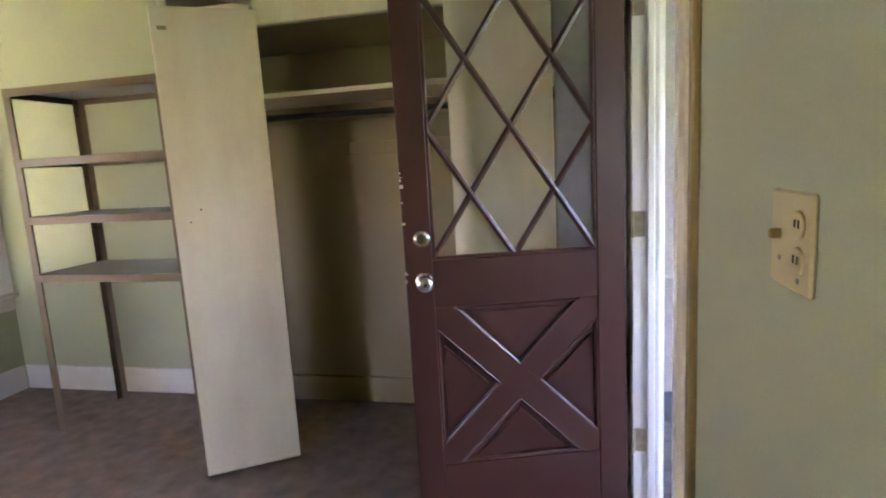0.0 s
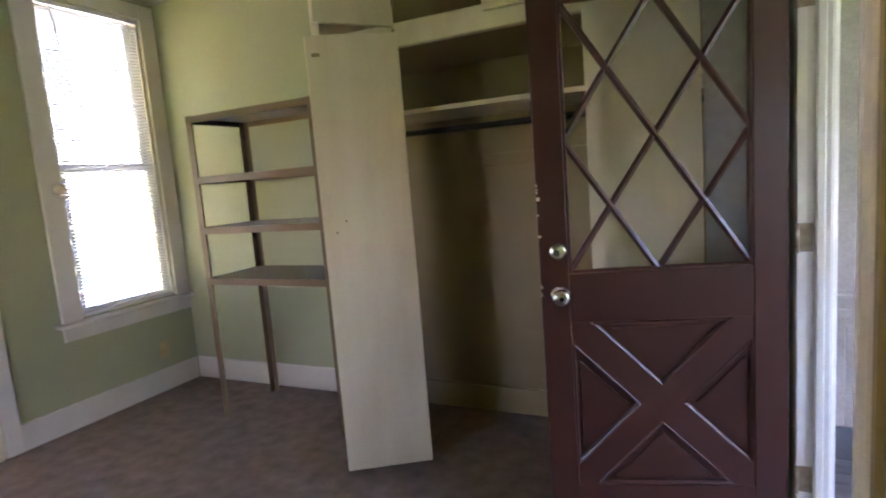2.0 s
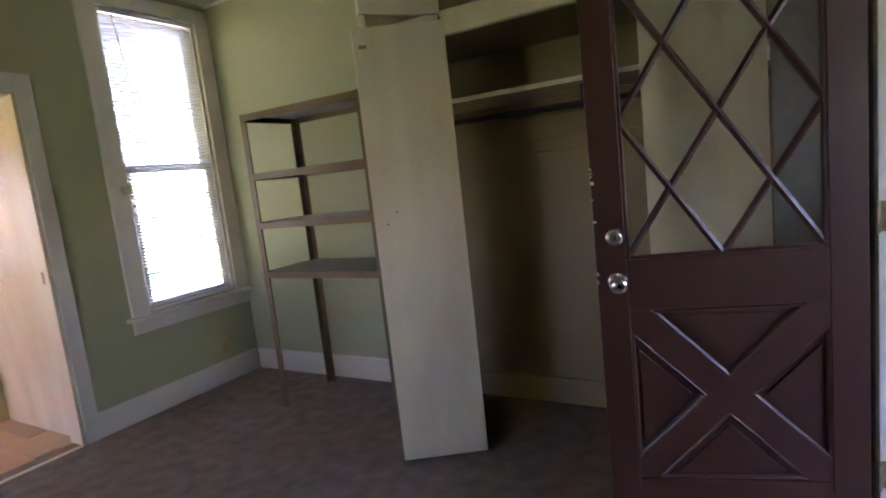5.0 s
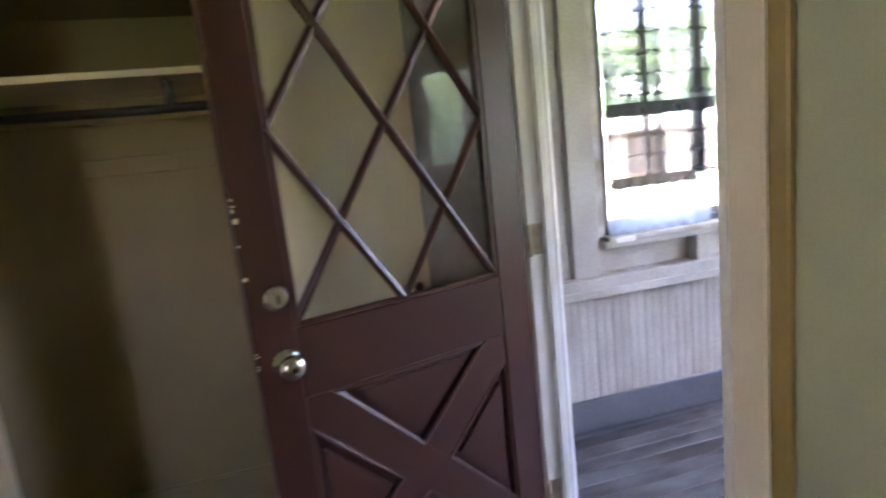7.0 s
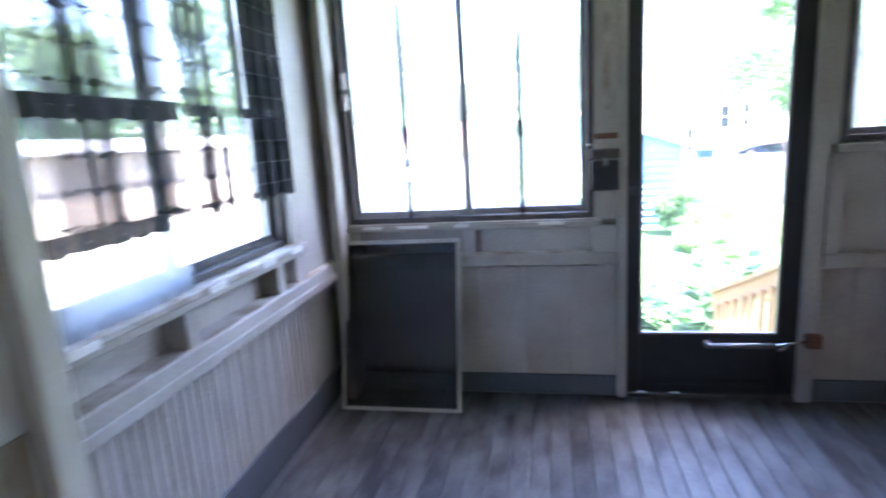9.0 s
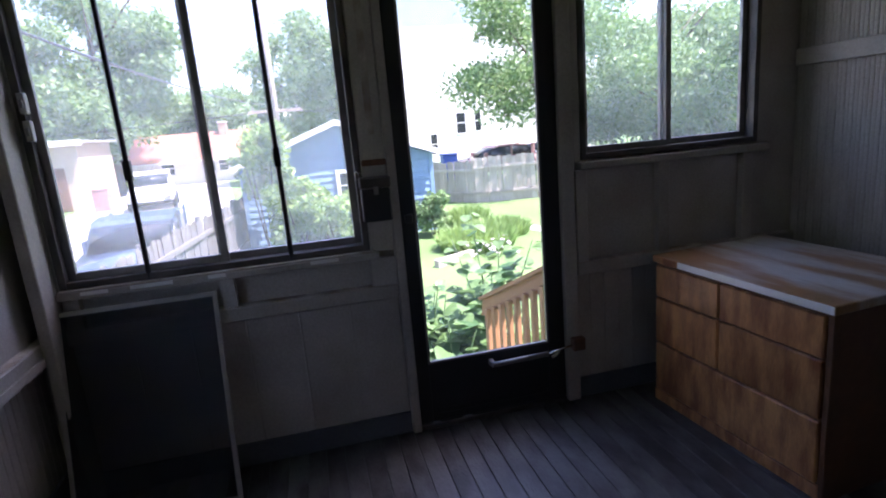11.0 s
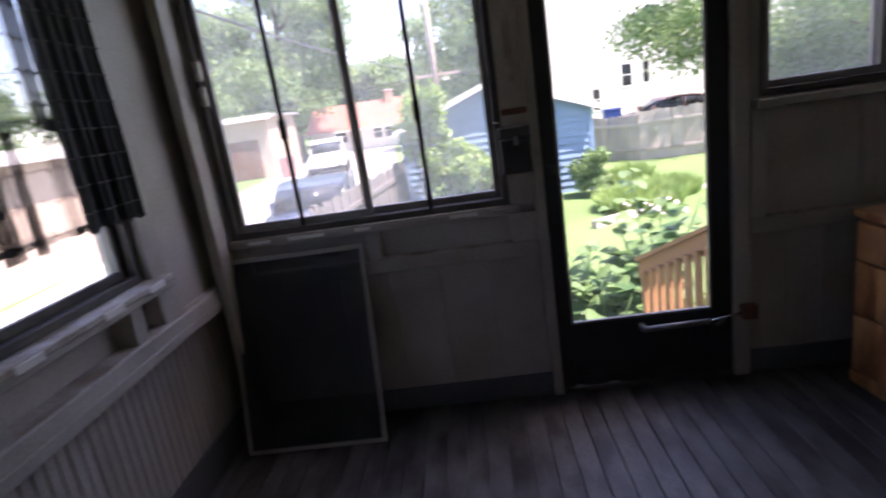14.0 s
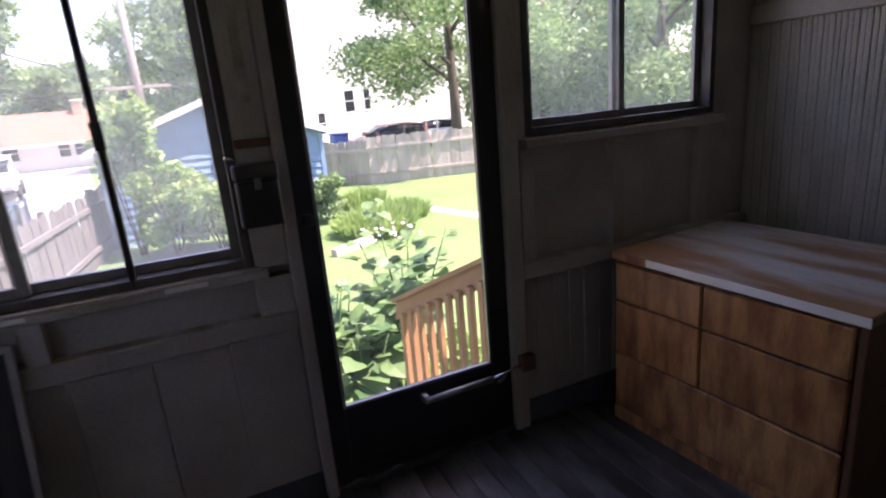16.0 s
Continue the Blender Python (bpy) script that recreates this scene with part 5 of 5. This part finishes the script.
# ---- blue shed ----
she = thing("garden_shed", "blue lap-sided garden shed with white trim", "shed", (14.0, -1.15, GZ))
SHW, SHE, SHA, SHD = 2.3, 2.1, 2.92, 3.2
part("wall", prism(bmesh.new(), [(-SHW, 0), (SHW, 0), (SHW, SHE), (0, SHA), (-SHW, SHE)], 0, 0.03, SHD), BLUES, she)
z = 0.0
while z < SHA - 0.06:
    half = SHW if z < SHE else SHW * (SHA - z - 0.07) / (SHA - SHE)
    part("siding_board", prism(bmesh.new(), [(-0.022, z), (0.010, z + 0.166), (0.03, z + 0.166), (0.03, z)], 1, -half, half), BLUES, she)
    z += 0.17
for sg in (1, -1):
    part("roof_plane", prism(bmesh.new(), [(sg * (SHW + 0.2), SHE - 0.10), (0, SHA), (0, SHA + 0.07), (sg * (SHW + 0.2), SHE - 0.03)], 0, -0.2, SHD + 0.2), ROOFG, she)
    part("fascia", prism(bmesh.new(), [(sg * (SHW + 0.21), SHE - 0.16), (0, SHA - 0.06), (0, SHA + 0.075), (sg * (SHW + 0.21), SHE - 0.025)], 0, -0.24, -0.2), STUCCO, she, "white gable trim")
    part("corner_board", B(-0.03, 0.05, sg * SHW - 0.05, sg * SHW + 0.05, 0, SHE), BLUES, she)
wd = part("window", ring(bmesh.new(), 0, -0.06, 0.03, -0.56, 0.12, 1.0, 1.78, 0.09), STUCCO, she, "white-trimmed small window")
part("pane", B(-0.034, -0.028, -0.47, 0.03, 1.09, 1.69), WINDK, wd)
part("muntin", B(-0.046, -0.034, -0.232, -0.208, 1.09, 1.69), STUCCO, wd)
part("muntin", B(-0.046, -0.034, -0.47, 0.03, 1.38, 1.404), STUCCO, wd)


# ---- houses beyond ----
def house(name, label, x, y, L, W, h, ridge, wallm, roofm, wins, rz=0, flat=False):
    """A house whose front lies along local y at x = 0; wins hold (y, z, width, height)."""
    t = thing(name, label, "house", (x, y, GZ), rz=rz)
    part("wall", B(0, W, 0, L, 0, h), wallm, t)
    if flat:
        part("roof", B(-0.35, W + 0.3, -0.35, L + 0.35, h, h + 0.12), roofm, t)
        part("fascia", B(-0.42, -0.35, -0.4, L + 0.4, h - 0.12, h + 0.16), STUCCO, t, "white roof edge board")
    else:
        part("roof", prism(bmesh.new(), [(-0.5, h - 0.05), (W / 2, h + ridge), (W + 0.5, h - 0.05), (W + 0.5, h - 0.18), (-0.5, h - 0.18)], 1, -0.4, L + 0.4), roofm, t)
        part("gutter", B(-0.6, -0.5, -0.4, L + 0.4, h - 0.2, h - 0.06), STUCCO, t)
    for wy, wz, ww, wh in wins:
        w = part("window", ring(bmesh.new(), 0, -0.04, 0.02, wy - ww / 2 - 0.08, wy + ww / 2 + 0.08, wz - 0.08, wz + wh + 0.08, 0.08), STUCCO, t)
        part("pane", B(-0.02, 0.0, wy - ww / 2, wy + ww / 2, wz, wz + wh), WINDK, w)
        part("sash_bar", B(-0.03, -0.02, wy - ww / 2, wy + ww / 2, wz + wh / 2 - 0.03, wz + wh / 2 + 0.03), STUCCO, w)
    return t


house("house", "large white house seen over the back fence", 41, -23.13, 17.0, 9, 12.5, 0.8, STUCCO, ROOFG, [(11.13, 1.99, 0.68, 1.45), (9.8, 2.05, 0.45, 1.45), (13.3, 0.6, 0.5, 1.45)])
house("house", "white bungalow with a red-brown roof", 44, 3.7, 8.0, 8, 1.75, 1.95, STUCCO, ROOFR, [(1.8, 0.8, 0.6, 0.9), (2.7, 0.8, 0.6, 0.9), (5.6, 0.8, 0.8, 0.9)])
chm = thing("chimney", "pale chimney on the red-brown roof", "chimney", (47.5, 5.6, GZ + 3.0))
part("stack", B(-0.3, 0.3, -0.3, 0.3, 0, 1.3, bevel=0.02), TANS, chm)
part("cap", B(-0.36, 0.36, -0.36, 0.36, 1.3, 1.4, bevel=0.02), STUCCO, chm)
gar = house("garage", "tan garage with a white flat roof edge", 31, 10.4, 4.5, 5, 3.3, 0, TANS, ROOFG, [], flat=True)
gdoor = part("garage_door", B(-0.05, 0.0, 0.7, 3.3, 0.0, 2.15, bevel=0.01), RUST, gar, "closed brown overhead door")
for k in range(4):
    part("door_panel", B(-0.075, -0.05, 0.78, 3.22, 0.08 + 0.52 * k, 0.52 + 0.52 * k, bevel=0.012), RUST, gdoor)
nb = house("garage", "low tan block building with a white roof edge", 18.5, 8.9, 15.5, 6, 2.75, 0, TANS, ROOFG, [(13.4, 0.05, 1.0, 2.0)], rz=90, flat=True)
house("house", "pale house across the street outside the west window", -26, -6.0, 14.0, 8, 3.2, 2, STUCCO, ROOFG, [(3, 1, 1.2, 1.4), (9, 1, 1.2, 1.4)], rz=0)


# ---- vehicles and street things ----
def car(label, x, y, rz, paint, tall=1.0):
    t = thing("car", label, "car", (x, y, GZ + 0.012), rz=rz)
    L, W = 4.5, 0.88
    prof = [(-2.2, 0.35), (-2.25, 0.7), (-2.1, 0.9 * tall), (-1.35, 1.0 * tall), (1.2, 1.0 * tall), (2.1, 0.85 * tall), (2.25, 0.6), (2.2, 0.35)]
    bm = prism(bmesh.new(), prof, 1, -W, W)
    bmesh.ops.bevel(bm, geom=[e for e in bm.edges], offset=0.12, segments=3, affect="EDGES")
    for q in bm.faces:
        q.smooth = True
    part("body", bm, paint, t)
    cab = [(-2.0, 0.93 * tall), (-1.35, 1.42 * tall), (-0.5, 1.5 * tall), (0.25, 1.46 * tall), (1.25, 0.93 * tall)]
    bm = prism(bmesh.new(), cab, 1, -W * 0.86, W * 0.86)
    bmesh.ops.bevel(bm, geom=[e for e in bm.edges], offset=0.09, segments=3, affect="EDGES")
    for q in bm.faces:
        q.smooth = True
    part("cabin", bm, WINDK, t, "dark window glass")
    part("roof", prism(bmesh.new(), [(-1.42, 1.36 * tall), (-1.3, 1.46 * tall), (-0.5, 1.53 * tall), (0.22, 1.49 * tall), (0.36, 1.40 * tall), (0.2, 1.42 * tall), (-0.5, 1.46 * tall), (-1.25, 1.40 * tall)], 1, -W * 0.82, W * 0.82), paint, t)
    for sg in (1, -1):
        for a, b in ((-1.75, -1.55), (-0.55, -0.45), (0.75, 0.95)):
            part("pillar", B(a, b, sg * W * 0.84 - 0.02, sg * W * 0.84 + 0.03, 0.95 * tall, 1.48 * tall - 0.25 * tall * (b > 0.7), bevel=0.01), paint, t)
        for wx in (-1.4, 1.4):
            m = pose(wx, sg * (W - 0.1), 0.33, -90 * sg, 0, 0)
            wh = part("wheel", lathe(bmesh.new(), [(0.2, 0), (0.32, 0.01), (0.33, 0.05), (0.33, 0.15), (0.3, 0.19), (0.21, 0.19)], m, 20), RUBBER, t)
            part("rim", lathe(bmesh.new(), [(0.05, 0), (0.2, 0.01), (0.2, 0.185), (0.05, 0.17)], m, 16), ALU, wh)
        part("headlight", B(2.14, 2.24, sg * 0.65 - 0.14, sg * 0.65 + 0.14, 0.6, 0.74, bevel=0.02), CHROME, t)
        part("tail_light", B(-2.26, -2.16, sg * 0.66 - 0.12, sg * 0.66 + 0.12, 0.68, 0.84, bevel=0.02), CARR, t)
    part("bumper", B(2.16, 2.30, -0.8, 0.8, 0.36, 0.52, bevel=0.03), RUBBER, t)
    return t


car("white sport utility car parked on the driveway", 28.0, 6.6, 190, CARW, 1.12)
car("dark blue car parked on the driveway by the fence", 12.0, 3.05, 186, CARB, 0.92)
car("red car, paled for haze, parked behind the back fence", 25.6, -9.2, 98, CARR, 1.0)
car("white car parked beside the pale red car", 29.0, -12.6, 80, CARW, 0.9)
bn = thing("wheelie_bin", "blue plastic bin beside the white house", "bin", (25.6, -6.9, GZ))
part("body", B(-0.35, 0.35, -0.35, 0.35, 0.05, 1.25, bevel=0.04), BLUEBIN, bn)
part("lid", B(-0.4, 0.4, -0.38, 0.38, 1.25, 1.34, bevel=0.03), BLUEBIN, bn)
for s in (1, -1):
    part("wheel", lathe(bmesh.new(), [(0.05, 0), (0.12, 0.01), (0.12, 0.06), (0.05, 0.07)], pose(0.3, s * 0.3, 0.12, 90, 0, 0), 12), RUBBER, bn)
rb = thing("wheelie_bin", "red plastic bin beside the tan garage", "bin", (29.5, 9.2, GZ + 0.012))
part("body", B(-0.35, 0.35, -0.35, 0.35, 0.0, 1.0, bevel=0.04), CARR, rb)
part("lid", B(-0.38, 0.38, -0.38, 0.38, 1.0, 1.08, bevel=0.03), CARR, rb)

up = thing("utility_pole", "weathered wooden utility pole with crossarm and wires", "utility pole", (25.0, 0.6, GZ))
part("shaft", tube(bmesh.new(), [(0, 0, 0), (0.05, 0, 5), (0.1, 0.02, 9.5)], [0.15, 0.13, 0.10], 12), POLE, up)
part("crossarm", B(-0.06, 0.06, -1.1, 1.1, 3.75, 3.87, bevel=0.01), POLE, up)
for y in (-0.9, -0.3, 0.3, 0.9):
    part("insulator", lathe(bmesh.new(), [(0.03, 0), (0.05, 0.05), (0.03, 0.1), (0.04, 0.14)], pose(0, y, 3.87), 8), ALU, up)


def wire(p, q, sag, r=0.014):
    p, q = Vector(p), Vector(q)
    w = thing("overhead_wire", "black overhead service wire", "wire", group="overhead wires")
    part("cable", tube(bmesh.new(), [p.lerp(q, k / 12) - Vector((0, 0, sag * 4 * (k / 12) * (1 - k / 12))) for k in range(13)], r, 6), BLACKP, w)


for y, z in ((-0.9, 2.7), (0.3, 2.65)):
    wire((25.0, 0.6 + y, z), (60.0, -30.0 + y, 3.6), 0.6)
    wire((25.0, 0.6 + y, z), (30.0, 40.0 + y, 3.6), 0.8)
wire((25.0, 0.6, 2.9), (2.6, 2.8, 3.0), 0.35, 0.018)
wire((25.0, 0.6, 2.6), (34.5, -9.0, 3.6), 0.3)
wire((11.0, 9.0, 2.9), (2.0, 2.6, 3.0), 0.2, 0.012)
